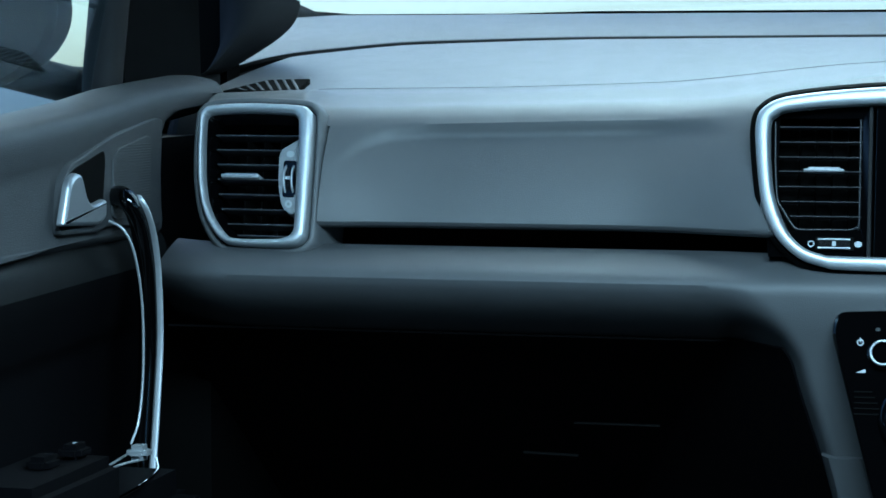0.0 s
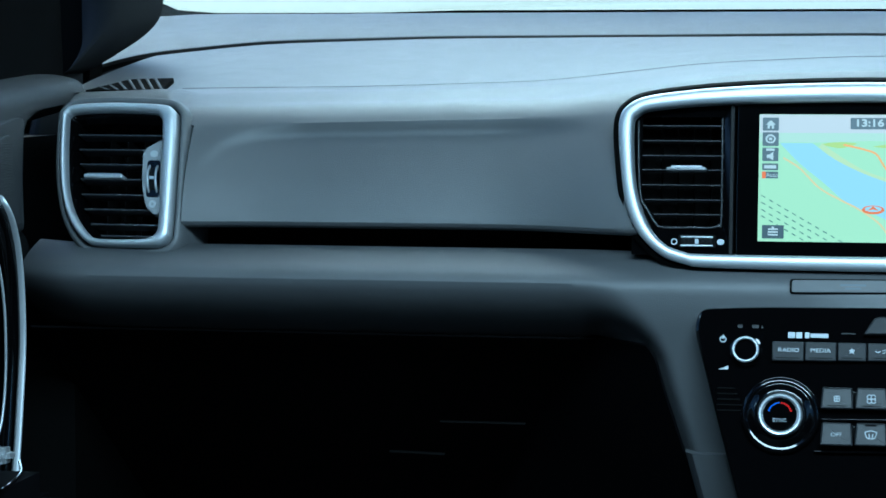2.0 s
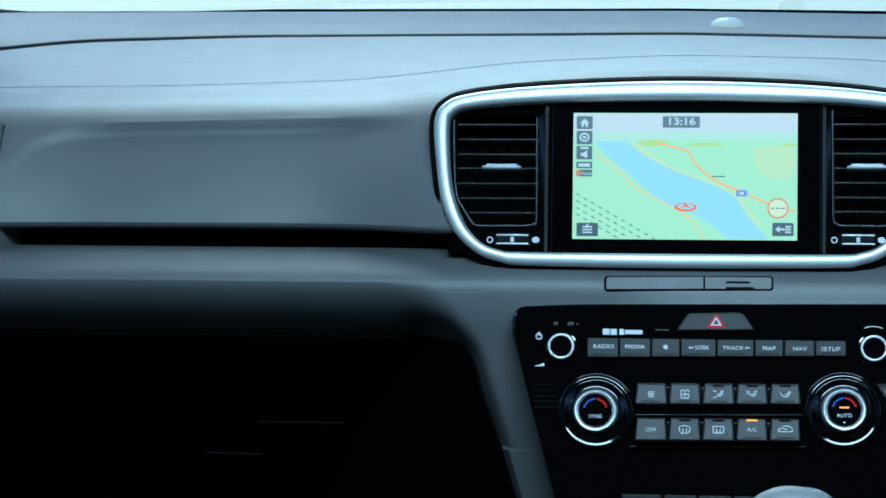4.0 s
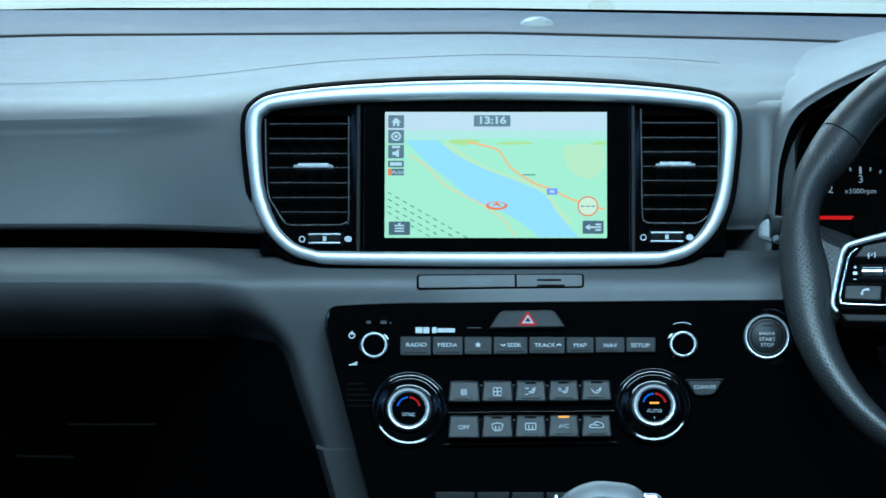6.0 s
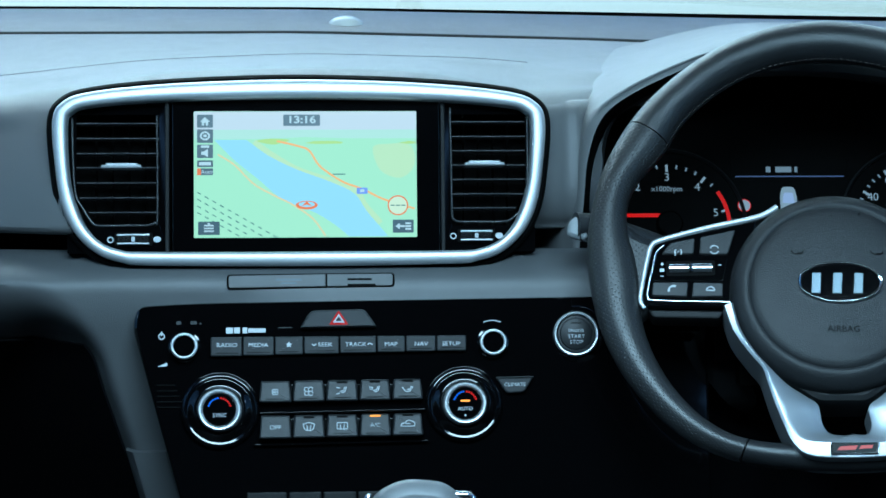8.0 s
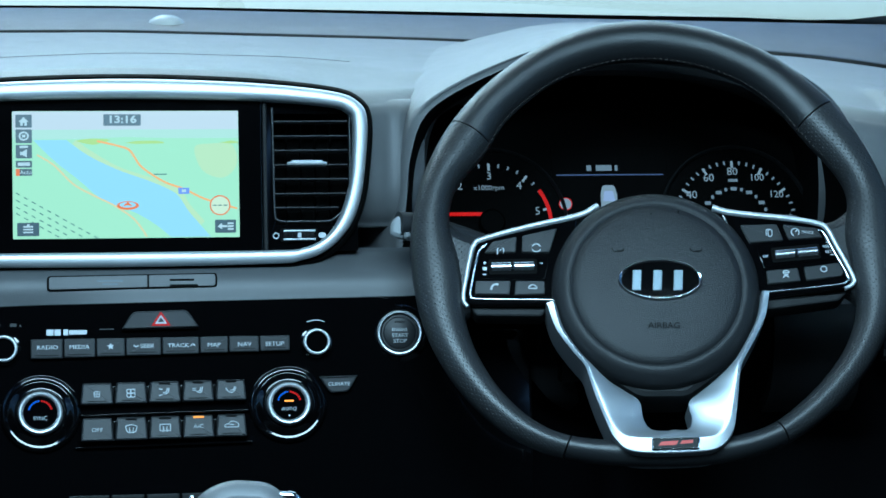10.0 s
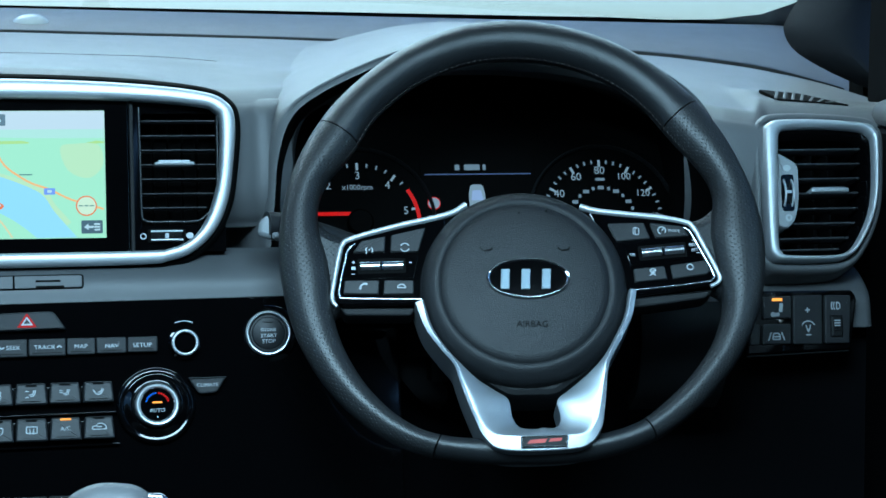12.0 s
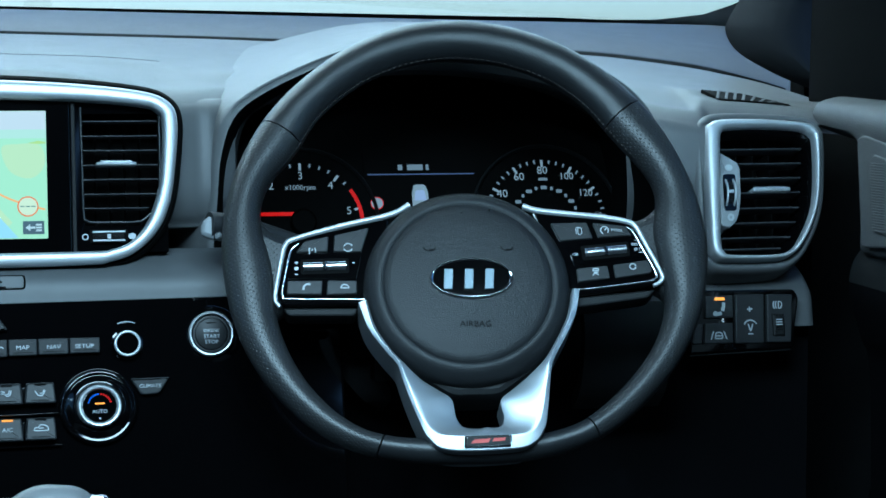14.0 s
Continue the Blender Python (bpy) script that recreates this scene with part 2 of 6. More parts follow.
def step_line(x):
    return table(x, (-0.95, 1.150), (-0.83, 1.195), (-0.76, 1.216), (-0.62, 1.230), (-0.44, 1.235), (0, 1.238), (0.29, 1.231), (0.69, 1.215), (0.81, 1.20), (0.91, 1.173), (1.0, 1.14))


def step_height(x):
    return eased(step_line, x)


def seam_line(x):
    return table(x, (-0.80, 1.178), (-0.62, 1.188), (-0.44, 1.190), (-0.28, 1.195), (-0.14, 1.211), (0, 1.217), (0.16, 1.213), (0.24, 1.205), (0.62, 1.193), (0.80, 1.172))


def seam_height(x):
    return eased(seam_line, x)


def lip(x):
    """Where the top pad turns over the edge: y and z."""
    y = table(x, (-0.72, 1.862), (-0.58, 1.866), (-0.50, 1.880), (-0.30, 1.884), (-0.27, 1.879), (-0.24, 1.868), (-0.21, 1.853), (-0.19, 1.844), (-0.15, 1.832), (-0.08, 1.820), (0, 1.817), (0.08, 1.820), (0.15, 1.832), (0.19, 1.838), (0.215, 1.842), (0.235, 1.858), (0.26, 1.90), (0.29, 1.92), (0.33, 2.00), (0.53, 2.00), (0.575, 1.91), (0.60, 1.870), (0.64, 1.865), (0.80, 1.865))
    z = table(x, (-0.72, 1.166), (-0.56, 1.170), (-0.26, 1.177), (-0.20, 1.183), (-0.10, 1.197), (0, 1.200), (0.10, 1.197), (0.19, 1.181), (0.25, 1.185), (0.58, 1.176), (0.64, 1.164), (0.80, 1.150))
    return y, z


def soft_lip(x):
    """The same edge with its changes of direction eased."""
    near = [lip(x + 0.006 * k) for k in range(-6, 7)]
    share = [7 - abs(k) for k in range(-6, 7)]
    return sum(p[0] * s for p, s in zip(near, share)) / 49, sum(p[1] * s for p, s in zip(near, share)) / 49


def columns(x0, x1, step):
    n = max(2, round((x1 - x0) / step))
    return [x0 + (x1 - x0) * i / n for i in range(n + 1)]


def fade(v, a, b):
    f = min(max((v - a) / (b - a), 0), 1)
    return f * f * (3 - 2 * f)


# top pad: from the step near the windscreen back over the lip and down the passenger's side, with a shallow recess there
rows = []
for x in columns(-0.735, 0.818, 0.004):
    ly, lz = soft_lip(x)
    over = max(fade(-x, 0.586, 0.602), fade(x, 0.650, 0.668))
    ly, lz = ly + (1.893 - ly) * over, lz + 0.012 * over
    ly += 0.10 * fade(-x, 0.686, 0.702)
    ys, zs, zm = 2.30, step_height(x), seam_height(x)
    key = [(ys + 0.01, zs - 0.016), (ys, zs - 0.001), (2.28, zs), (2.15, 0.5 * (zs + zm) + 0.003), (2.0, zm), (1.95, 0.6 * zm + 0.4 * lz + 0.003), (ly + 0.034, lz + 0.006), (ly + 0.014, lz + 0.002), (ly + 0.001, lz - 0.005), (ly - 0.007, lz - 0.012)]
    row = spline([Vector((a, b)) for a, b in key], 4)
    inner = fade(x, -0.575, -0.465) * fade(-x, 0.200, 0.290)
    crest = table(x, (-0.58, 1.115), (-0.553, 1.135), (-0.535, 1.152), (-0.51, 1.160), (-0.47, 1.1635), (-0.36, 1.1655), (-0.24, 1.168))
    for i in range(1, 41):
        z = lz - 0.012 - (lz - 0.012 - 1.079) * i / 40
        full = ly - 0.007 - 0.043 * (1 - (1 - min((lz - 0.012 - z) / 0.104, 1)) ** 1.9)
        hollow = inner * fade(-z, -crest + 0.001, -crest + 0.017) * (0.0104 - 0.0094 * min(max((crest - z) / 0.085, 0), 1))
        edge = table(z, (1.05, -0.147), (1.0586, -0.161), (1.0744, -0.1785), (1.096, -0.188), (1.125, -0.192), (1.16, -0.1945))
        back = 0.22 * (1 - fade(x, -0.574, -0.566) * fade(-x, -edge - 0.010, -edge - 0.002))
        row.append(Vector((full + hollow + back, z)))
    under = row[-1].x
    row += [Vector((under + 0.0015, 1.0765)), Vector((under + 0.005, 1.0742)), Vector((under + 0.012, 1.0730)), Vector((under + 0.09, 1.0765))]
    rows.append([Vector((x, p.x, p.y)) for p in row])
part("top_pad", grid(rows), SOFT, dashboard)

# hood over the instruments, flowing out of the top pad
EDGE = [(0.213, 1.055), (0.217, 1.10), (0.220, 1.135), (0.230, 1.166), (0.251, 1.185), (0.291, 1.205), (0.330, 1.219), (0.382, 1.229), (0.425, 1.230), (0.475, 1.222), (0.53, 1.202), (0.566, 1.176), (0.582, 1.145), (0.587, 1.10), (0.587, 1.055)]
BACK = [(0.180, 1.055), (0.182, 1.10), (0.184, 1.140), (0.188, 1.172), (0.204, 1.194), (0.258, 1.2125), (0.320, 1.2285), (0.385, 1.243), (0.445, 1.2468), (0.52, 1.242), (0.572, 1.230), (0.606, 1.204), (0.616, 1.165), (0.617, 1.11), (0.615, 1.055)]
rows = []
for (ex, ez), (bx, bz) in zip(spline([Vector(p) for p in EDGE], 5), spline([Vector(p) for p in BACK], 5)):
    high = min(max((bz - 1.10) / 0.09, 0), 1)
    yb = 1.872 + 0.24 * high ** 2
    cx, cz = 0.41, 1.12
    ix, iz = ex + (cx - ex) * 0.035, ez + (cz - ez) * 0.07
    jx, jz = ex + (cx - ex) * 0.10, ez + (cz - ez) * 0.16
    row = [Vector((bx, yb, bz)), Vector((bx + (ex - bx) * 0.30, yb + (1.765 - yb) * 0.35, bz + (ez - bz) * 0.30)), Vector((bx + (ex - bx) * 0.66, yb + (1.765 - yb) * 0.72, bz + (ez - bz) * 0.70 + 0.002 * high)),
           Vector((bx + (ex - bx) * 0.90, 1.775, ez + 0.0015)), Vector((ex, 1.766, ez - 0.001)), Vector((ix, 1.767, iz)), Vector((jx, 1.81, jz)), Vector((jx + (cx - jx) * 0.03, 1.86, jz + (cz - jz) * 0.05)), Vector((jx + (cx - jx) * 0.03, 1.97, jz + (cz - jz) * 0.05))]
    rows.append([Vector((v.x * 1.032, v.y * 1.032, 1.205 + (v.z - 1.205) * 1.032)) for v in spline(row, 3)])
bm = grid(rows)
# inner faces of the hood in black: the shade inside put into colour
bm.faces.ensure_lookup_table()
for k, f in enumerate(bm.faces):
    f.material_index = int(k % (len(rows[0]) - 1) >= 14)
part("instrument_hood", bm, [SOFT, DARK], dashboard, "soft hood, its inner shade put into matt black")

# inner bezel round the instruments
BEZEL = [(0.2355, 1.055), (0.2358, 1.095), (0.2370, 1.136), (0.2430, 1.160), (0.2560, 1.174), (0.300, 1.193), (0.345, 1.2015), (0.40, 1.204), (0.45, 1.201), (0.50, 1.191), (0.546, 1.172), (0.570, 1.150), (0.580, 1.118), (0.5835, 1.095), (0.5835, 1.055)]
rows = []
for p in spline([Vector(q) for q in BEZEL], 5):
    c = Vector((0.41, 1.10))
    d = (c - p).normalized()
    rows.append([Vector((q.x * 1.03, y * 1.03, 1.205 + (q.y - 1.205) * 1.03)) for q, y in ((p - d * 0.005, 1.83), (p - d * 0.005, 1.800), (p - d * 0.0035, 1.797), (p + d * 0.002, 1.799), (p + d * 0.0055, 1.806), (p + d * 0.0065, 1.812), (p + d * 0.0065, 1.86))])
part("instrument_bezel", grid(rows), LOWER_DARK, dashboard, "inner bezel round the instruments")

# lower pad between the step and the windscreen
rows = []
for x in columns(-0.98, 1.08, 0.02):
    zs = step_height(x)
    zf = table(x, (-1.0, 1.262), (-0.8, 1.272), (0, 1.271), (0.5, 1.262), (0.95, 1.255), (1.08, 1.24))
    rows.append([Vector((x, p.x, p.y)) for p in spline([Vector(q) for q in ((2.27, zs - 0.020), (2.32, zs - 0.014), (2.45, 0.5 * (zs + zf)), (2.66, zf), (2.72, zf - 0.03))], 5)])
part("cowl_pad", grid(rows), SOFT, dashboard)

# narrow panel beside the instrument hood
def fascia_row(x, ly, lz, foot):
    """A narrow upright stretch of padding below the top pad's edge."""
    key = ((ly + 0.03, lz - 0.004), (ly + 0.006, lz - 0.0045), (ly - 0.003, lz - 0.008), (ly - 0.0082, lz - 0.0135), (ly - 0.012, lz - 0.022), (ly - 0.019, lz - 0.045), (ly - 0.023, lz - 0.075), (ly - 0.019, foot + 0.011), (ly - 0.010, foot), (ly + 0.004, foot - 0.0055), (ly + 0.09, foot - 0.0025))
    return [Vector((x, p.x, p.y)) for p in spline([Vector(q) for q in key], 4)]


part("driver_fascia", grid([fascia_row(x, *soft_lip(max(x, 0.60)), 1.060) for x in columns(0.584, 0.664, 0.005)]), SOFT, dashboard)
# narrow panel between the screen unit and the instrument hood
rows = []
for x in columns(0.184, 0.246, 0.004):
    ly, lz = soft_lip(min(x, 0.215))
    rows.append(fascia_row(x, ly + 0.9 * max(0, x - 0.226), lz, 1.079))
part("centre_fascia", grid(rows), SOFT, dashboard)


# lower dashboard: a padded roll that turns down beside the centre console, with the glove box set back below it
def console_edge(z):
    return table(z, (0.70, -0.058), (0.80, -0.0935), (0.90, -0.130), (0.95, -0.145), (1.06, -0.173))


def glove_depth(x, z):
    """How far inside the glove box hollow a place lies."""
    a = console_edge(z) - x
    b = 1.046 - z
    r = 0.075
    return min(a, b) if a > r and b > r else r - Vector((max(r - a, 0), max(r - b, 0))).length


def roll(x, z):
    """Softness of the turn into the hollow: broad along the top, tight beside the console."""
    a, b, r = console_edge(z) - x, 1.046 - z, 0.075
    across, down = max(r - a, 0), max(r - b, 0)
    return 0.011 + 0.052 * (down * down / (across * across + down * down) if across + down > 0 else 0.5)


def face_y(x, z):
    base = 1.7705 - 0.2126 * (0.99 - z)
    if z < 1.05:
        u = min(1.05 - z, 0.05)
        turned = 1.7833 - 0.2126 * u + 4.626 * u * u + 0.25 * max(0, 1.0 - z)
        base += (turned - base) * fade(-x, -0.02, 0.08)
    d = glove_depth(x, z) + 0.002
    if d > 0 and x < 0:
        c = roll(x, z)
        base += d * d / c if d < 1.2 * c else 1.44 * c + (d - 1.2 * c) * 1.2
    if z < 1.012 and x > table(z, (0.80, -0.07), (0.90, -0.092), (1.0, -0.118)):
        base += 0.05
    if x > 0.30:
        base += min((x - 0.30) / 0.1, 1) * (0.03 + 0.2126 * max(0, 0.99 - z))
    return base


rows = []
for x in columns(-0.702, 0.762, 0.003):
    top = face_y(x, 1.045)
    full = 0.024 - 0.008 * fade(-x, 0.12, 0.24)
    row = [Vector((x, 1.94, 1.00)), Vector((x, 1.90, 1.032)), Vector((x, top + 0.075, 1.056))]
    for k in range(8):
        z = 1.0595 - 0.0275 * k / 7
        row.append(Vector((x, face_y(x, z) + max(0, z - 1.032) ** 2 / full, z)))
    for i in range(1, 91):
        z = 1.032 - 0.0038 * i
        row.append(Vector((x, face_y(x, z), z)))
    rows.append(row)
for row in rows:
    drop = min(max((row[0].x - 0.57) / 0.06, 0), 1)
    for v in row:
        v.z -= 0.030 * drop * drop * (3 - 2 * drop)
        v.y += 0.016 * drop * drop * (3 - 2 * drop) + 0.14 * fade(v.x, 0.735, 0.762) ** 2 + 0.05 * fade(-v.x, 0.61, 0.74) ** 2
part("lower_fascia", grid(rows), LOWER, dashboard)
# lid sheet over the hollow; its near-black colour holds the shade there
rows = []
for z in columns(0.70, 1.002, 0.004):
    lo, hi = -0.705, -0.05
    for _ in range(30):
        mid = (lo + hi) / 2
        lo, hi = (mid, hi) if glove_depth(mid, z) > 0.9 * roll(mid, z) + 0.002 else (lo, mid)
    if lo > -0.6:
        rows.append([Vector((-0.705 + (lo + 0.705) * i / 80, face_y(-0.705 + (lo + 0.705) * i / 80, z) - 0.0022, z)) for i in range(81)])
part("glove_box_lid", grid(rows, thick=0.002), SHADED_BLACK, dashboard, "glove box lid, shade put into its near-black colour")
# the same near-black colour carries the shade over the driver's knees
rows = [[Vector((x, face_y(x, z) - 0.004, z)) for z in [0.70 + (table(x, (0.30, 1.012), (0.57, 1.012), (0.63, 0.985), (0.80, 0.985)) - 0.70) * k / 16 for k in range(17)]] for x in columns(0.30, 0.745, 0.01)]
part("knee_panel", grid(rows, thick=0.002), SHADED_BLACK, dashboard, "panel over the driver's knees, shade put into its near-black colour")
# dark joint between the two dashboard pads, and the fine seam along the top pad
part("pad_joint", sweep([Vector((x, 2.312, step_height(x) + 0.0015)) for x in columns(-0.80, 0.90, 0.02)], [(a * 0.006, b * 0.0034) for a, b in circle(1, 8)], scale=[0.8 + 1.4 * abs(x - 0.03) ** 2 for x in columns(-0.80, 0.90, 0.02)]), HARD, dashboard, "dark rubber joint")
part("pad_seam", sweep([Vector((x, 2.0, seam_height(x) + 0.0002)) for x in columns(-0.615, 0.20, 0.01)], circle(0.00028, 6)), SOFT, dashboard, "fine moulded seam")
# added black filler that stands in for the deep shade between the pads
part("gap_shade", box(-0.70, 1.925, 0.98, 0.78, 1.945, 1.12), DARK, dashboard)


# ---- cabin shell: closes the place round the camera ----
def shell(name, bm, mat, label, category):
    return tagged(part(name, bm, mat, None), label, category, kind="structure")


shell("floor", box(-0.80, -1.3, 0.40, 0.85, 2.6, 0.44), CARPET, "black carpeted cabin floor", "floor")
bm = bmesh.new()
for x0, y0, x1, y1 in ((-0.72, -1.3, -0.48, 1.80), (0.52, -1.3, 0.76, 1.80), (-0.48, 1.10, 0.52, 1.80), (-0.48, -1.3, 0.52, 0.46)):
    box(x0, y0, 1.62, x1, y1, 1.66, 0, bm)
shell("ceiling", bm, LINER, "black fabric headliner round a glass roof", "ceiling")
shell("wall_rear", box(-0.80, -1.36, 0.40, 0.85, -1.3, 1.16), CARPET, "plain dark trim behind the camera", "wall")
shell("wall_front", box(-0.98, 2.60, 0.40, 1.05, 2.68, 1.22), CARPET, "bulkhead behind the dashboard", "wall")
# footwell side in black, the shade below the dashboard put into its colour
shell("trim_footwell", box(-0.80, 1.95, 0.44, -0.704, 2.35, 1.02), DARK, "footwell side trim below the dashboard, black in place of shade", "trim")
# door lower bodies behind the seen stretch
shell("wall_left", box(-0.86, -1.3, 0.40, -0.80, 2.30, 1.14), HARD, "plain dark door trim beside the seats", "wall")
shell("wall_right", box(0.85, -1.3, 0.40, 0.91, 2.30, 1.14), HARD, "plain dark door trim beside the seats", "wall")
for s, nm in ((-1, "left"), (1, "right")):
    bm = bmesh.new()
    for y in (0.55, -0.75):
        box(s * 0.72 - 0.06, y - 0.07, 1.12, s * 0.72 + 0.06, y + 0.07, 1.62, 0.01, bm)
    shell("pillar_" + nm, bm, TRIM, "fabric-covered roof pillars beside the seats", "pillar")
TINT = material("privacy_glass", (0.010, 0.012, 0.013), 0.05, wear=0.02)
for nm, bm in (("window_left", box(-0.80, -1.3, 1.14, -0.79, 0.55, 1.64)), ("window_right", box(0.84, -1.3, 1.14, 0.85, 0.55, 1.64)), ("window_rear", box(-0.80, -1.33, 1.14, 0.85, -1.32, 1.64))):
    shell(nm, bm, TINT, "dark privacy glass behind the front seats", "window")
shell("ground", grid([[Vector((x, y, 0.0)) for y in (-400, -20, 0, 20, 400)] for x in (-400, -20, 0, 20, 400)]), material("pale_concrete", (0.34, 0.34, 0.33), 0.9, grain=0.5, grain_scale=60, mottle=0.2, mottle_scale=0.6), "pale concrete ground outside the car", "ground")

windscreen = thing("windscreen", Matrix(), "clear raked windscreen with a black edge band", "windscreen", kind="structure")
pane = part("pane", grid([[Vector((x * (1 - 0.22 * t), 2.70 - 0.92 * t + 0.10 * (1 - (x / 1.0) ** 2) * (1 - t), 1.245 + 0.37 * t)) for t in (0, 0.25, 0.5, 0.75, 1)] for x in columns(-0.98, 1.06, 0.12)], thick=0.004), SCREEN_GLASS, windscreen)
pane.visible_shadow = False
FRIT = ((-1.0, 1.36), (-0.95, 1.335), (-0.86, 1.293), (-0.83, 1.280), (-0.78, 1.2762), (-0.5, 1.2757), (0, 1.2752), (0.47, 1.268), (0.68, 1.265), (0.80, 1.2635), (0.88, 1.2645), (0.94, 1.271), (0.985, 1.2855), (1.05, 1.33), (1.1, 1.36))
part("edge_band", grid([[Vector((x, 2.685, 1.22)), Vector((x, 2.685, 0.5 * (1.22 + table(x, *FRIT)))), Vector((x, 2.685, table(x, *FRIT)))] for x in columns(-1.0, 1.1, 0.01)], thick=0.003), DARK, windscreen, "black edge band")


SLAT = material("vent_slat_plastic", (0.026, 0.027, 0.029), 0.30, wear=0.06)


# ---- air vents at the dashboard ends ----
def closed_line(points, per=4):
    return [(p.x, p.y) for p in spline([Vector(p) for p in points], per, True)]


def air_vent(m, s, outer, inner, tab_x, slant, label):
    """s: the side to which the tapered edge looks. outer, inner: the silver frame's edges."""
    v = thing("air_vent", m, label, "air vent", "dashboard air vents")
    outer, inner = closed_line(outer), closed_line(inner)
    throat = inset(inner, 5.5)
    collar = [(0.0, -16), (0.0, -6), (0.8, -4.6), (1.6, -3.0), (2.6, -2.2), (4.2, -2.2), (5.8, -3.6), (7.2, -7), (8.0, -13), (8.6, -28), (8.8, -60)]
    bm = bmesh.new()
    loops = [[bm.verts.new((x / 1000, y / 1000, z / 1000)) for x, y in inset(outer, -d - 1.0)] for d, z in collar]
    for a, b in zip(loops, loops[1:]):
        for i in range(len(outer)):
            j = (i + 1) % len(outer)
            bm.faces.new((a[i], a[j], b[j], b[i]))
    part("surround", bm, SOFT, v, "soft rounded collar round the frame", smooth=70)
    part("housing", hoop(inset(outer, -1.2), inner, [(0, -75), (0, -9), (1, -10), (1, -75)]), DARK, v)
    part("frame", hoop(outer, inner, [(0, -8), (0, 1.2), (0.05, 3.0), (0.15, 4.4), (0.32, 5.2), (0.52, 5.2), (0.72, 4.2), (0.88, 2.4), (0.97, 0.2), (1, -2), (1, -10)]), SATIN, v, "satin silver frame", smooth=50)
    part("liner", hoop(inset(inner, -0.3), throat, [(0, -3), (0.25, -5.5), (0.9, -13), (1, -16), (1, -62), (0, -62)]), PIANO, v, "gloss black inner wall", smooth=60)
    part("duct", slab(inset(inner, -0.5), -75, -70, 0), DARK, v)
    for y in (38.4, 25.8, 13.1, 0.5, -12.6, -25.2, -37.8, -47.4):
        x1 = table(y, (-52, 8), (-45, 20), (-36, 27), (-25, 32), (-10, 36), (38, 41))
        a, b = sorted((s * -39.0, s * x1))
        part("slat", slab(rect(a, y - 0.75, b, y + 0.75, 0.6), -24, -9, 0.5), SLAT, v)
    for x in (-24, -8, 8, 24):
        part("vane", slab(rect(x - 0.6, -48, x + 0.6, 46, 0.3), -66, -40, 0), DARK, v)
    tab = part("tab", slab(rect(tab_x - 18, 0.0, tab_x + 18, 3.6, 1.4), -20, -3.5, 1.4), SATIN, v, "silver louvre tab")
    part("tab_lip", slab(rect(tab_x - 15.5, 3.2, tab_x + 15.5, 5.2, 0.8), -18, -6.5, 0.6), SPOKE, tab)

    def o(pts):
        return rounded([(s * x, y, r) for x, y, r in pts], 6)
    pod = part("thumbwheel_pod", slab(o([(-42, 35.5, 2), (-24.0, 25.5, 4), (-21.5, 20, 4), (-21.8, -6, 8), (-26, -24, 5), (-34, -30.5, 3), (-42, -28, 2)]), -30, -4, 1.2), POD, v, "pale grey thumbwheel surround")
    part("slot", slab(rect(s * -32.6 - 6.0, -16, s * -32.6 + 6.0, 15.5, 3), -5, -3.6, 0.3), PIANO, pod)
    wheel_bm = bmesh.new()
    for i in range(26):
        q = [radians(-74 + 148 * (i + k) / 26) for k in (0, 0.55)]
        quad = [wheel_bm.verts.new(((s * -32.6 + xx) / 1000, (15.0 * math.sin(a) - 0.4) / 1000, (-15 + 15.0 * math.cos(a)) / 1000)) for a in q for xx in (-2.4, 2.4)]
        wheel_bm.faces.new((quad[0], quad[1], quad[3], quad[2]))
    part("thumbwheel", wheel_bm, HARD, pod, "ribbed black thumbwheel")
    for xx in (-3.6, 3.6):
        ring = [Vector(((s * -32.6 + xx) / 1000, (15.0 * math.sin(radians(a)) - 0.4) / 1000, (-15 + 15.4 * math.cos(radians(a))) / 1000)) for a in range(-72, 73, 8)]
        part("thumbwheel_rim", sweep(ring, [(p * 0.0014, q * 0.0009) for p, q in circle(1, 8)], up=(1, 0, 0)), SATIN, pod, "thin silver wheel rim", smooth=80)
    part("wheel_mark", slab(rect(s * -32.6 - 2.2, -1.8, s * -32.6 + 2.2, 0.6, 0.4), -0.4, 0.7, 0), SATIN, pod)
    part("open_mark", hoop(ellipse(s * -32.6, -21.5, 3.2, 3.2, 20), ellipse(s * -32.6, -21.5, 1.4, 1.4, 20), [(0, -4), (0, -3.7), (1, -3.7), (1, -4)]), PAPER, pod)
    part("closed_mark", slab(ellipse(s * -32.5, 21.0, 3.6, 2.8, 20), -4, -3.7, 0), PAPER, pod)
    for piece in v.children_recursive:
        piece.data.transform(Matrix(((1, slant, 0, 0), (0, 1, 0, 0), (0, 0, 1, 0), (0, 0, 0, 1))))
    return v


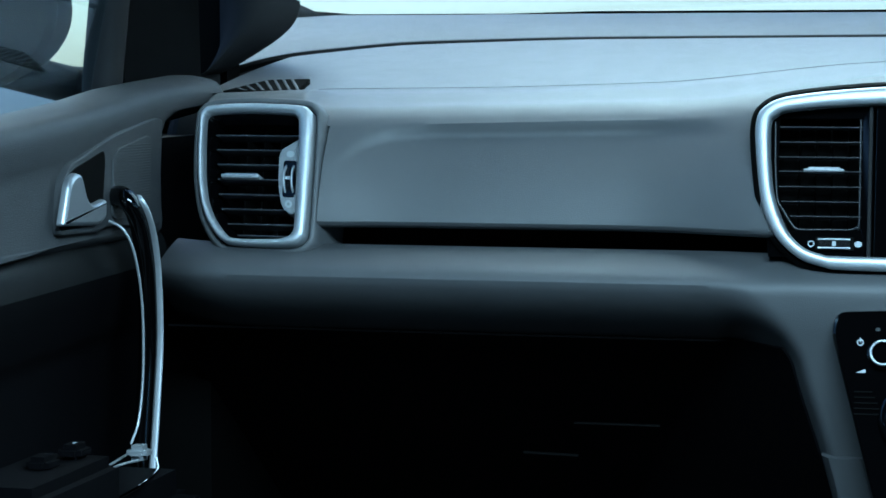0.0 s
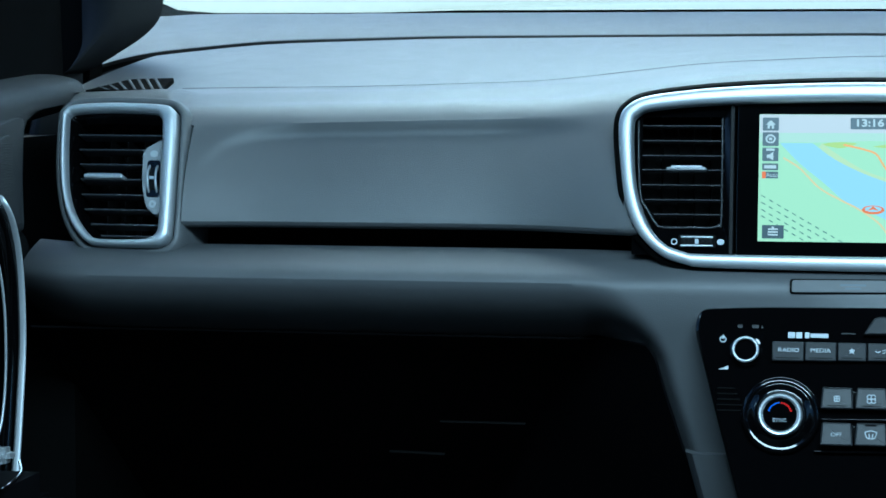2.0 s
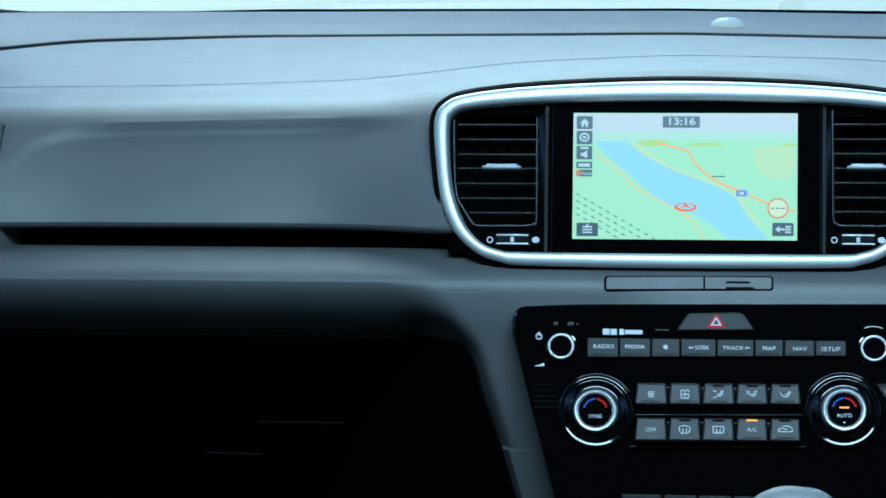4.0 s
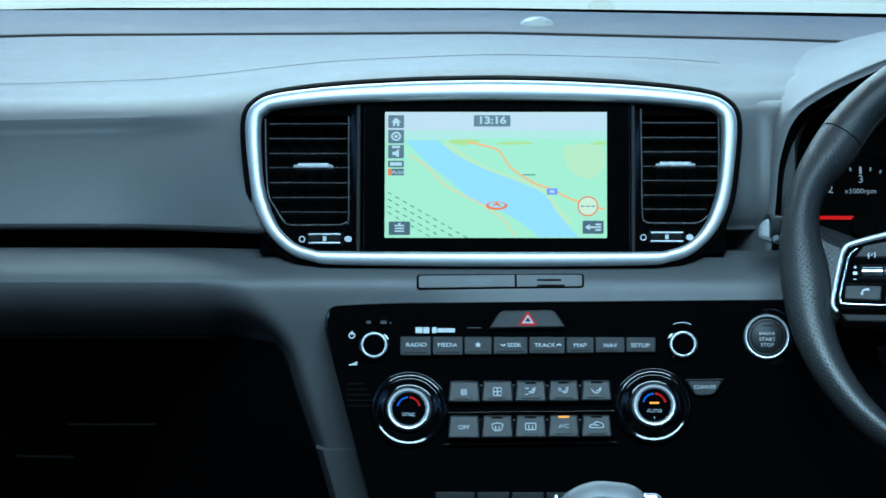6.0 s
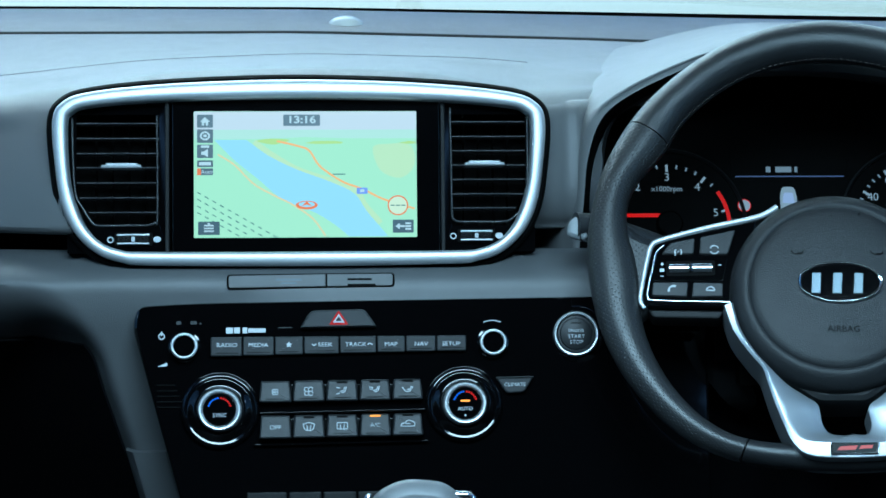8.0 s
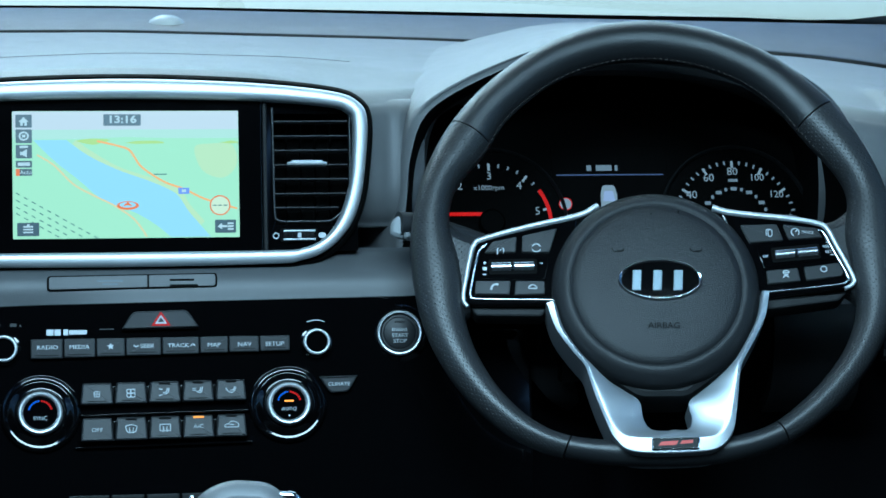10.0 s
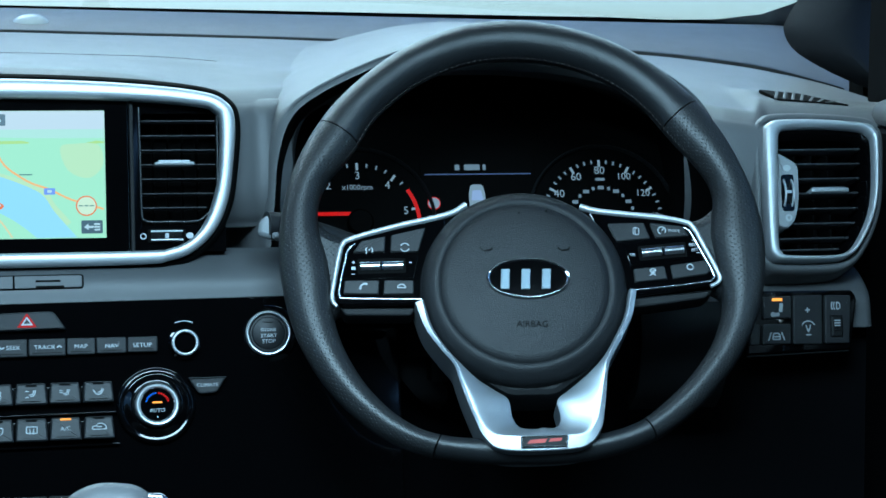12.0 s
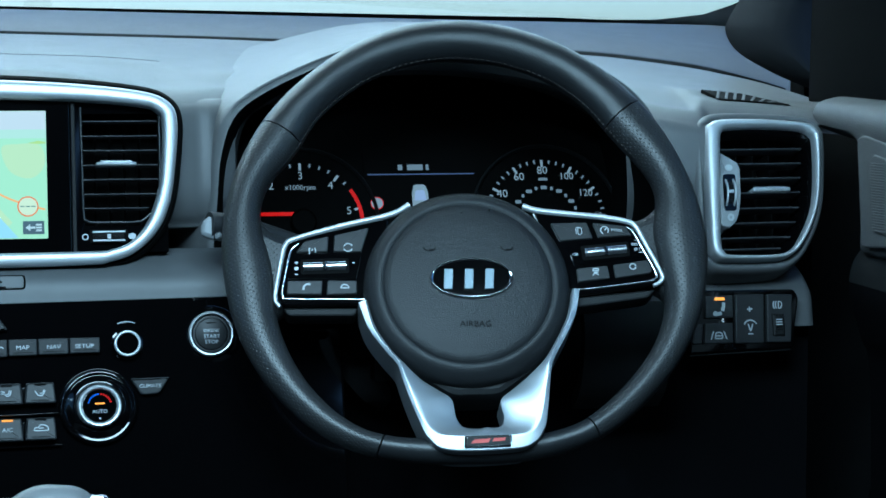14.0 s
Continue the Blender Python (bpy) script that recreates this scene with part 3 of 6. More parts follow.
air_vent(frame_at((-0.625, 1.84, 1.115), 22, -6) @ Matrix.Diagonal((1, 1.054, 1, 1)), -1,
         [(-51.4, 48.8), (-49.5, 55.6), (-41.2, 60.6), (-5.1, 62.7), (40.5, 61.2), (50.7, 57.2), (53.7, 48.6), (53.0, 6.5), (51.5, -41.3), (49.0, -51.5), (39.5, -57), (17.5, -58.6), (-13.0, -58.3), (-27.6, -53.2), (-40.9, -36.2), (-48.0, -14.5), (-51.6, 14.7)],
         [(-46.7, 46.0), (-45.0, 51.2), (-38.5, 53.8), (-6.1, 55.3), (31.0, 54.1), (37.9, 51.3), (40.4, 44.5), (40.8, 6.6), (40.2, -36.5), (38.2, -46.8), (31.0, -51.2), (15.9, -52.5), (-11.5, -52.7), (-22.3, -49.0), (-35.5, -33.0), (-42.8, -13.5), (-46.0, 15.0)],
         -14.0, -0.118, "black slatted air vent in a silver frame, passenger end")
air_vent(frame_at((0.703, 1.84, 1.099), 22, 6) @ Matrix.Diagonal((1, 1.052, 1, 1)), 1,
         [(-54.6, 49.4), (-51.3, 57.4), (-40.5, 60.9), (-2.1, 60.8), (40.0, 57.4), (50.0, 52.2), (53.2, 42.0), (50.4, 1.8), (44.9, -22.0), (33.0, -44.2), (20.7, -56.3), (2.5, -59.9), (-39.5, -59.2), (-50.3, -55.8), (-54.9, -44.5), (-55.4, -1.2)],
         [(-40.9, 43.0), (-39.0, 50.1), (-32.8, 52.9), (-1.0, 53.6), (33.5, 51.4), (44.2, 47.0), (47.4, 39.0), (45.9, 2.2), (40.1, -22.2), (27.5, -44.3), (17.0, -53.0), (1.2, -55.4), (-35.4, -54.4), (-42.3, -51.4), (-44.6, -43.0), (-43.2, -1.1)],
         7.6, 0.128, "black slatted air vent in a silver frame, driver end")

# ---- centre unit: silver frame, two vents and the display ----
centre = thing("infotainment_unit", frame_at((0.0035, 1.80, 1.12), 8), "wide silver-framed dashboard unit with screen and two vents", "infotainment unit")


def mirrored(half, cx=-3.5):
    pts = [(cx + x, y) for x, y in half] + [(cx - x, y) for x, y in half[-2:0:-1]]
    return [(p.x, p.y) for p in spline([Vector(p) for p in pts], 5, True)]


c_out = mirrored([(0, 75.6), (97, 72.6), (164, 65.9), (187, 57.5), (194.5, 42), (192, 5), (187, -24), (176.5, -46), (159, -62), (140, -68.6), (118, -71), (0, -72.2)])
c_in = mirrored([(0, 60.7), (108, 58.6), (164, 54.2), (178.5, 49.5), (183, 40), (181.5, 3), (177, -20), (168.5, -40), (156, -53), (141, -58.8), (121, -60.4), (0, -60.8)])
part("seal", hoop(inset(c_out, -5), c_out, [(0, -30), (0, -5), (0.5, -2), (1, -3), (1, -30)]), DARK, centre)
part("frame", hoop(c_out, c_in, [(0, -10), (0, 3), (0.05, 5.4), (0.14, 7.0), (0.32, 7.9), (0.6, 8.2), (0.82, 7.8), (0.93, 6.6), (0.985, 4.6), (1, 1.5), (1, -14)]), SATIN, centre, "satin silver surround", smooth=50)
part("back_plate", slab(inset(c_in, -1), -60, -55, 0), DARK, centre)
part("screen_glass", slab(rect(-104.5, -61.5, 107, 60.5, 1), -14, -5, 0.5), PIANO, centre, "glossy black screen glass")
for x in (-108.6, 109.6):
    part("divider", slab(rect(x - 1.6, -61, x + 1.6, 60, 0.6), -14, -4, 0.6), HARD, centre)


def centre_vent(x0, x1, s, heights, rim, wx, wy):
    """A vent beside the screen; s: the side of its cut corner. rim: the raised edge of its mouth."""
    duct = part("vent_body", hoop(rect(x0 - 7, -61, x1 + 7, 60, 1, 6), rect(x0, -40, x1, 49, 3, 6), [(0, -12), (0, -8), (1, -9), (1, -50), (0, -50)]), PIANO, centre, "gloss black vent surround")
    for y in heights:
        cut_in = max(0, -13 - y) * 0.62
        a, b = (x0 + cut_in, x1) if s < 0 else (x0, x1 - cut_in)
        part("slat", slab(rect(a, y - 0.6, b, y + 0.6, 0.5), -24, -8, 0.5), SLAT, duct)
    for k in range(1, 5):
        x = x0 + (x1 - x0) * k / 5
        part("vane", slab(rect(x - 0.5, -38, x + 0.5, 47, 0.3), -48, -30, 0), DARK, duct)
    tx = (x0 + x1) / 2 + (3 if s < 0 else -3.5)
    ty = heights[3]
    tab = part("tab", slab(rect(tx - 15.8, ty - 0.9, tx + 15.8, ty + 1.9, 1.2), -18, -2, 1.4), SATIN, duct, "silver louvre tab")
    part("tab_lip", slab(rect(tx - 12.6, ty + 1.6, tx + 12.6, ty + 3.6, 0.8), -16, -5, 0.6), SPOKE, tab)
    part("mouth_rim", sweep([Vector((p.x / 1000, p.y / 1000, -0.0074)) for p in spline([Vector(q) for q in rim], 6)], [(x * 0.0008, y * 0.0012) for x, y in circle(1, 8)]), SLAT, duct, "fine raised mouth edge", smooth=80)
    part("wheel_slot", slab(rect(wx - 15.0, wy - 5.6, wx + 15.0, wy + 5.6, 2), -9, -7, 0.4), DARK, duct)
    roll_bm = bmesh.new()
    for k in range(24):
        slab(rect(wx - 12.2 + 1.02 * k, wy - 3.0, wx - 11.7 + 1.02 * k, wy + 3.0, 0.1, 1), -6, -3.9 + 0.9 * math.cos((k - 11.5) / 11.5 * 1.2), 0.1, roll_bm)
    part("thumbwheel", roll_bm, HARD, duct, "ribbed thumbwheel")
    for dy in (-3.4, 3.4):
        line = [Vector(((wx - 12.6 + 2.1 * k) / 1000, (wy + dy) / 1000, (-3.9 + 0.9 * math.cos((k - 6) / 6 * 1.2)) / 1000)) for k in range(13)]
        part("thumbwheel_edge", sweep(line, [(x * 0.0008, y * 0.0008) for x, y in circle(1, 8)]), SATIN, duct, "thin silver wheel edge", smooth=80)
    part("wheel_mark", slab(rect(wx - 1.5, wy - 2.2, wx + 1.5, wy + 1.8, 0.6), -4, -2.6, 0.2), PAPER, duct)
    part("open_mark", hoop(ellipse(wx - 18.2, wy - 0.2, 2.6, 2.6, 20), ellipse(wx - 18.2, wy - 0.2, 1.7, 1.7, 20), [(0, -9), (0, -7.6), (1, -7.6), (1, -9)]), PAPER, duct)
    part("closed_mark", slab(ellipse(wx + 18.4, wy, 3.0, 2.4, 20), -9, -7.6, 0), PAPER, duct)


centre_vent(-180, -115, -1, (42.0, 30.1, 18.2, 6.9, -5.2, -17.0, -28.6),
            [(-183.2, 46), (-182.4, 10), (-180.2, -15), (-175, -25), (-168.9, -34.6), (-163, -38.8), (-140, -38.9), (-124, -38.8), (-118.3, -36.6), (-116.4, -31), (-116.7, 48)], -135.1, -50.0)
centre_vent(117, 176, 1, (43.0, 31.2, 19.8, 8.2, -3.2, -14.8, -26.0),
            [(115.8, 54), (116.4, 10), (116.9, -30), (119.2, -35.6), (124, -37), (140, -37.1), (157, -37), (165, -34.4), (175, -22), (177.4, 5.7), (177.6, 48)], 136, -48.2)

# navigation picture on the display
display = part("display", slab(rect(-87.6, -49.2, 88.8, 51.2, 0.8), -5, -4.6, 0), glow("map_land", (0.58, 0.92, 0.61), 0.84), centre, "lit navigation map display")

def layer(name, outline, z, mat, parent, label="", thick=0.12):
    """A printed or lit shape on a face."""
    return part(name, slab(outline, z, z + thick, 0), mat, parent, label)


def stroke(points, width, per=6, closed=False):
    """The outline of a line of that width through the points."""
    pts = spline([Vector(p) for p in points], per, closed)
    left, right = [], []
    for i, p in enumerate(pts):
        t = (pts[min(i + 1, len(pts) - 1)] - pts[max(i - 1, 0)]).normalized()
        n = Vector((-t.y, t.x)) * width / 2
        left.append(tuple(p + n))
        right.append(tuple(p - n))
    return left + right[::-1]


# navigation picture: sky, river, roads and the keys laid over it
SKY_BAND = glow("map_sky", (0.70, 0.73, 0.77), 0.92)
RIVER = glow("map_river", (0.47, 0.79, 0.94), 0.86)
ROAD = glow("map_road", (1.1, 0.52, 0.20), 0.9)
ROAD_PALE = glow("map_minor_road", (0.98, 0.74, 0.40), 0.85)
WOOD = glow("map_wood", (0.62, 0.82, 0.28), 0.85)
BADGE = material("map_key_tile", (0.010, 0.03, 0.04), 0.35, mottle=0.05)
GLYPH = glow("map_key_glyph", (0.75, 0.88, 0.92), 0.75)
MARK = glow("map_marker", (0.95, 0.22, 0.08), 0.9)
PLATE = glow("map_road_plate", (0.25, 0.36, 0.85), 0.9)
RAIL = glow("map_railway", (0.22, 0.42, 0.40), 0.5)
zd = -4.55
MEADOW = glow("map_meadow", (0.72, 0.90, 0.54), 0.83)
HAZE = glow("map_horizon", (0.64, 0.86, 0.72), 0.86)
layer("map_sky", rect(-87.4, 36.5, 88.6, 51, 0.4), zd, SKY_BAND, display)
layer("map_horizon", [(-87.4, 29), (-40, 29), (0, 30.5), (40, 29.5), (88.6, 29.5), (88.6, 36.5), (-87.4, 36.5)], zd, HAZE, display)
layer("map_meadow", [tuple(p) for p in spline([Vector(p) for p in ((54, 22), (66, 25), (84, 24), (87, 8), (76, -2), (60, 4))], 4, True)], zd, MEADOW, display)
layer("map_meadow", stroke([(-40, 27), (-28, 18), (-6, 5), (20, -4), (40, -12), (48, -24), (60, -38)], 4.4), zd, MEADOW, display)
layer("map_wood", [tuple(p) for p in spline([Vector(p) for p in ((-38, 27.6), (-26, 29.4), (-12, 28.4), (-18, 26), (-26, 24.6))], 4, True)], zd + 0.13, WOOD, display)
for x0, x1 in ((0, 30), (74, 88.4)):
    layer("map_wood", [(x0, 25.8), (x0 + 8, 27.4), (x1 - 6, 27.6), (x1, 26.6), (x1, 25.4), (x0 + 8, 25)], zd + 0.13, WOOD, display)
bank = [tuple(p) for p in spline([Vector(p) for p in ((-46, 28.4), (-29, 16), (-6, 4.6), (20, -5), (39, -14.4), (48.4, -27.8), (58, -39.4), (66, -48.6))], 4)]
shore = [tuple(p) for p in spline([Vector(p) for p in ((35, -48.6), (24, -39.4), (9, -30), (-6, -24), (-21.4, -16.4), (-36.6, -3), (-55.4, 12.2), (-71.4, 28.4))], 4)]
layer("map_river", bank + shore, zd + 0.14, RIVER, display)
layer("map_main_road", stroke([(-22, 27.4), (-6, 23.6), (3.4, 19.8), (11, 8.4), (20.4, 0.8), (32, -6), (45, -10.6), (58, -17.2), (68, -21), (87, -26.6)], 1.5), zd + 0.28, ROAD, display)
layer("map_minor_road", stroke([(-68.6, 16.8), (-55.4, 8.4), (-40.2, -6.8), (-23.2, -16.4), (-10, -23), (5.2, -33.4), (12.8, -43), (16.2, -48.4)], 1.3), zd + 0.28, ROAD_PALE, display)
for k, off in enumerate((0, -5.5, -11, -16)):
    for i in range(11 - k):
        x, y = -85 + 6.0 * i, -13 + off - 3.45 * i
        if y > -48:
            layer("railway_dash", stroke([(x, y), (x + 3.0, y - 1.75)], 0.8, 1), zd + 0.27, RAIL, display)
for x0, y0, x1, y1 in ((-85, 38.2, -72.4, 48.5), (-85, 26, -72.4, 36.8), (-85, 14, -72.4, 24.7), (-85, 6.8, -72.4, 12.2), (-85, 0.4, -72.4, 5.8), (-84.3, -47, -67.3, -36.4), (-16.9, 39.5, 12.2, 48.5), (69.4, -45.8, 86, -35.4)):
    layer("map_key", rect(x0, y0, x1, y1, 0.8), zd + 0.40, BADGE, display, thick=0.2)
zk = zd + 0.62
words("13:16", 8.0, -2.4, 44.2, zk, GLYPH, display, "lit clock reading 13:16", 1.28, bold=0.22)
layer("home_icon", [(-82.6, 42.8), (-78.7, 46.6), (-74.8, 42.8), (-76.2, 42.8), (-76.2, 39.8), (-78, 39.8), (-78, 42), (-79.4, 42), (-79.4, 39.8), (-81.2, 39.8), (-81.2, 42.8)], zk, GLYPH, display)
part("view_icon", hoop(ellipse(-78.7, 31.6, 4, 3.6, 24), ellipse(-78.7, 31.6, 2.6, 2.3, 24), [(0, zk), (0, zk + 0.1), (1, zk + 0.1), (1, zk)]), GLYPH, display)
layer("view_icon_bar", rect(-80, 30.6, -77.4, 32.6, 0.3), zk, GLYPH, display)
layer("voice_icon", [(-81.6, 16.6), (-79.6, 16.6), (-76.4, 14.8), (-76.4, 21.4), (-79.6, 19.2), (-81.6, 19.2)], zk, GLYPH, display)
layer("voice_word_bar", rect(-82, 22.2, -75.4, 24, 0.3), zk, GLYPH, display)
layer("scale_bar", rect(-83.4, 8.2, -74, 10.8, 0.3), zk, GLYPH, display)
layer("auto_tile", rect(-85, 0.4, -82, 5.8, 0.3), zk, MARK, display)
words("Auto", 4.6, -77.2, 3.0, zk, GLYPH, display)
for y in (-39.6, -41.8, -44.0):
    layer("menu_bar", rect(-79.6, y - 0.6, -72, y + 0.6, 0.2), zk, GLYPH, display)
layer("menu_tip", rect(-76.8, -39.2, -74.8, -37.6, 0.2), zk, GLYPH, display)
layer("back_arrow", [(71.4, -40.6), (75, -38), (75, -39.8), (79, -39.8), (79, -41.4), (75, -41.4), (75, -43.2)], zk, GLYPH, display)
for y in (-38.4, -40.6, -42.8):
    layer("list_bar", rect(79.4, y - 0.7, 84, y + 0.7, 0.2), zk, GLYPH, display)
part("limit_ring", hoop(ellipse(73.6, -24, 8.2, 8.0, 36), ellipse(73.6, -24, 7.2, 7.0, 36), [(0, zk), (0, zk + 0.1), (1, zk + 0.1), (1, zk)]), MARK, display, "red-ringed speed limit sign")
layer("limit_face", ellipse(73.6, -24, 7.3, 7.1, 36), zd + 0.40, glow("map_pale", (0.80, 0.88, 0.62), 0.9), display)
for x in (69.4, 73.6, 77.8):
    layer("limit_dash", rect(x - 1.5, -24.4, x + 1.5, -23.5, 0.2), zk, RAIL, display)
layer("road_plate", rect(41, -14.8, 49.6, -9.8, 0.6), zd + 0.42, PLATE, display)
layer("road_plate_mark", rect(43.6, -13.4, 47, -11.2, 0.3), zk, GLYPH, display)
part("position_ring", hoop(ellipse(1.4, -23.6, 8.6, 3.4, 36), ellipse(1.4, -23.0, 6.4, 2.2, 36), [(0, zk), (0, zk + 0.1), (1, zk + 0.1), (1, zk)]), MARK, display)
layer("position_arrow", [(1.4, -20.6), (5.4, -24.2), (1.4, -23.2), (-2.6, -24.2)], zk + 0.02, MARK, display)
layer("place_name_bar", rect(22, 0.5, 32, 1.4, 0.2), zd + 0.45, RAIL, display)

# ---- steering wheel ----
wheel = thing("steering_wheel", frame_at((0.4044, 1.7046, 1.0725), 27.07, -8.51), "black leather steering wheel with silver lower spoke", "steering wheel")
RIM = material("smooth_rim_leather", (0.0105, 0.011, 0.012), 0.38, grain=0.35, grain_scale=1300, cells=True, mottle=0.1, wear=0.07, spec=0.42)
PERF = material("perforated_leather", (0.013, 0.0135, 0.0145), 0.42, mottle=0.1, wear=0.06, spec=0.38)
pn, pl = PERF.node_tree.nodes, PERF.node_tree.links
uv = pn.new("ShaderNodeUVMap")
dots = pn.new("ShaderNodeTexVoronoi")
dots.voronoi_dimensions = "2D"
dots.inputs["Scale"].default_value, dots.inputs["Randomness"].default_value = 1.0, 0.0
skew = pn.new("ShaderNodeMapping")
skew.inputs["Rotation"].default_value = (0, 0, radians(45))
pl.new(uv.outputs[0], skew.inputs["Vector"])
pl.new(skew.outputs[0], dots.inputs["Vector"])
hole = pn.new("ShaderNodeMapRange")
hole.inputs["From Min"].default_value, hole.inputs["From Max"].default_value = 0.17, 0.26
pl.new(dots.outputs["Distance"], hole.inputs["Value"])
dent = pn.new("ShaderNodeBump")
dent.inputs["Strength"].default_value, dent.inputs["Distance"].default_value = 0.7, 0.0004
pl.new(hole.outputs[0], dent.inputs["Height"])
pl.new(dent.outputs[0], pn["Principled BSDF"].inputs["Normal"])
shade = pn.new("ShaderNodeMixRGB")
shade.inputs[1].default_value = (0.012, 0.012, 0.012, 1)
pl.new(hole.outputs[0], shade.inputs[0])
pl.new(pn["Mix"].outputs[0] if "Mix" in pn else pn["Mix (Legacy)"].outputs[0], shade.inputs[2])
pl.new(shade.outputs[0], pn["Principled BSDF"].inputs["Base Color"])


RIM_EDGES = [(0, 189.8, 152.8), (30, 187.6, 151.5), (45, 185.6, 148.5), (51, 185.4, 146.5), (58, 185.4, 147.2), (66, 185.2, 152), (72, 185.6, 155.5), (78, 186.6, 155.5), (84, 187.6, 149), (90, 189.2, 146),
             (100, 190.2, 152), (107, 191, 160), (114, 191.2, 165), (122, 191, 167.5), (130, 190.2, 168), (141, 190.6, 169), (151, 190.6, 171), (160, 187.4, 168), (170, 184, 163), (181, 182.2, 162), (190, 184.4, 163.5), (200, 189.4, 170), (207, 192.8, 173.6),
             (215, 194.6, 173), (225, 194, 169.5), (235, 192.8, 164.6), (243, 191.6, 160), (250, 189.8, 155.5), (257, 188, 150), (264, 187.2, 150), (271, 186.4, 155), (277, 185.6, 158.2), (284, 185.2, 158), (289, 184.8, 155), (295, 184.6, 149), (302, 184.6, 146.8), (311, 184.6, 149.8), (321, 185, 150.4), (332, 187.2, 152), (348, 190, 153), (360, 189.8, 152.8)]
RIM_OUT, RIM_IN = [(a, o) for a, o, _ in RIM_EDGES], [(a, i) for a, _, i in RIM_EDGES]


def rim_edges(deg):
    """The rim's outer and inner radius at an angle from the top, with the changes eased."""
    near = [(deg + 1.2 * k) % 360 for k in range(-3, 4)]
    share = (1, 2, 3, 4, 3, 2, 1)
    return [sum(table(a, *line) * w for a, w in zip(near, share)) / 16000 for line in (RIM_OUT, RIM_IN)]


def rim_piece(name, a0, a1, mat, label, pitch=0.0034):
    """A length of the rim; its ends turn in to the sewn joints."""
    n = max(6, int(abs(a1 - a0) / 1.5))
    bm = bmesh.new()
    layer_uv = bm.loops.layers.uv.new("UVMap")
    loops, m = [], 28
    for i in range(n + 5):
        k = min(max(i - 2, 0), n)
        a = radians(a0 + (a1 - a0) * k / n)
        shrink = {0: 0.80, 1: 0.94, n + 3: 0.94, n + 4: 0.80}.get(i, 1.0)
        o, inn = rim_edges(math.degrees(a) % 360)
        r = (o + inn) / 2
        deep = table(math.degrees(a) % 360, (0, 16.5), (50, 16.5), (90, 16.0), (150, 12.5), (180, 11), (205, 12.5), (260, 15.5), (300, 16.5), (360, 16.5)) / 1000 * shrink
        lean = math.cos(a) * (0.53 if math.cos(a) > 0 else 0.34) * deep
        half = math.sqrt(max(((o - inn) / 2) ** 2 - lean * lean, 0.008 ** 2)) * shrink
        loops.append([bm.verts.new(((r + half * math.cos(q)) * math.sin(a), (r + half * math.cos(q)) * math.cos(a), deep * math.sin(q))) for q in (2 * math.pi * j / m for j in range(m))])
    for i, (la, lb) in enumerate(zip(loops, loops[1:])):
        for j in range(m):
            f = bm.faces.new((la[j], la[(j + 1) % m], lb[(j + 1) % m], lb[j]))
            for lp, (u, w) in zip(f.loops, ((i, j), (i, j + 1), (i + 1, j + 1), (i + 1, j))):
                lp[layer_uv].uv = ((a0 + (a1 - a0) * (u - 2) / n) * math.pi / 180 * 0.171 / pitch, w / m * 0.108 / pitch)
    bm.faces.new(loops[0][::-1])
    bm.faces.new(loops[-1])
    return part(name, bm, mat, wheel, label, smooth=70)


for nm, a0, a1, mat, lb in (("top_grip", -57.6, 51.2, RIM, "smooth black leather"), ("side_grip", 51.6, 149.6, PERF, "perforated black leather"), ("bottom_grip", 150.0, 202.0, RIM, "smooth black leather"), ("side_grip", 202.4, 302.0, PERF, "perforated black leather")):
    rim_piece(nm, a0, a1, mat, lb)
# stitching along the inner side of the rim
THREAD = material("grey_thread", (0.035, 0.028, 0.025), 0.8, mottle=0.2)
bm = bmesh.new()
for i in range(86):
    a = radians(-76 + 152 * i / 86)
    ends = []
    for b in (a, a + 0.016):
        inn = rim_edges(math.degrees(b) % 360)[1] + 0.0012
        ends.append(Vector((inn * math.sin(b), inn * math.cos(b), 0.0040)))
    sweep(ends, circle(0.00038, 5), bm=bm)
part("stitching", bm, THREAD, wheel, "fine thread seam")
# leather webs that run from the rim to the switch pads
for pts in ([(-168, 30, 6), (-158, 16, 8), (-146, 6, 8), (-134, 2, 6), (-128, -12, 6), (-130, -46, 6), (-142, -62, 8), (-156, -66, 12), (-168, -60, 6)], [(170, 44, 6), (156, 30, 10), (142, 17, 10), (126, 14, 6), (124, -2, 6), (138, -40, 6), (150, -44, 8), (160, -56, 10), (170, -60, 6)]):
    bm = slab(rounded(pts, 5), -15, 3, 9)
    web_uv = bm.loops.layers.uv.new("UVMap")
    for face in bm.faces:
        for lp in face.loops:
            lp[web_uv].uv = (lp.vert.co.y / 0.0034, lp.vert.co.x / 0.0034)
    part("grip_web", bm, PERF, wheel, "perforated leather thumb rest", smooth=70)

hub = part("airbag_cover", lathe([(76, -34), (79, -6), (79.3, 4), (78, 12), (74, 18.5), (69, 21.5), (66, 22.2), (64.8, 21.2), (64.2, 21.0), (63.4, 21.9), (58, 23.4), (42, 25.0), (20, 26), (0, 26.3)], 96, 0, -45.5), LEATHER, wheel, "grained black round airbag cover", smooth=60)
part("badge_field", slab(ellipse(2, -44, 30, 15.2, 56), 24, 27.2, 0.4), PIANO, hub, "gloss black oval badge field")
part("badge_ring", hoop(ellipse(2, -44, 31.8, 16.8, 56), ellipse(2, -44, 29.0, 14.2, 56), [(0, 24), (0, 27.0), (0.3, 28.6), (0.7, 28.6), (1, 27.2), (1, 24)]), CHROME, hub, "chrome oval ring", smooth=60)
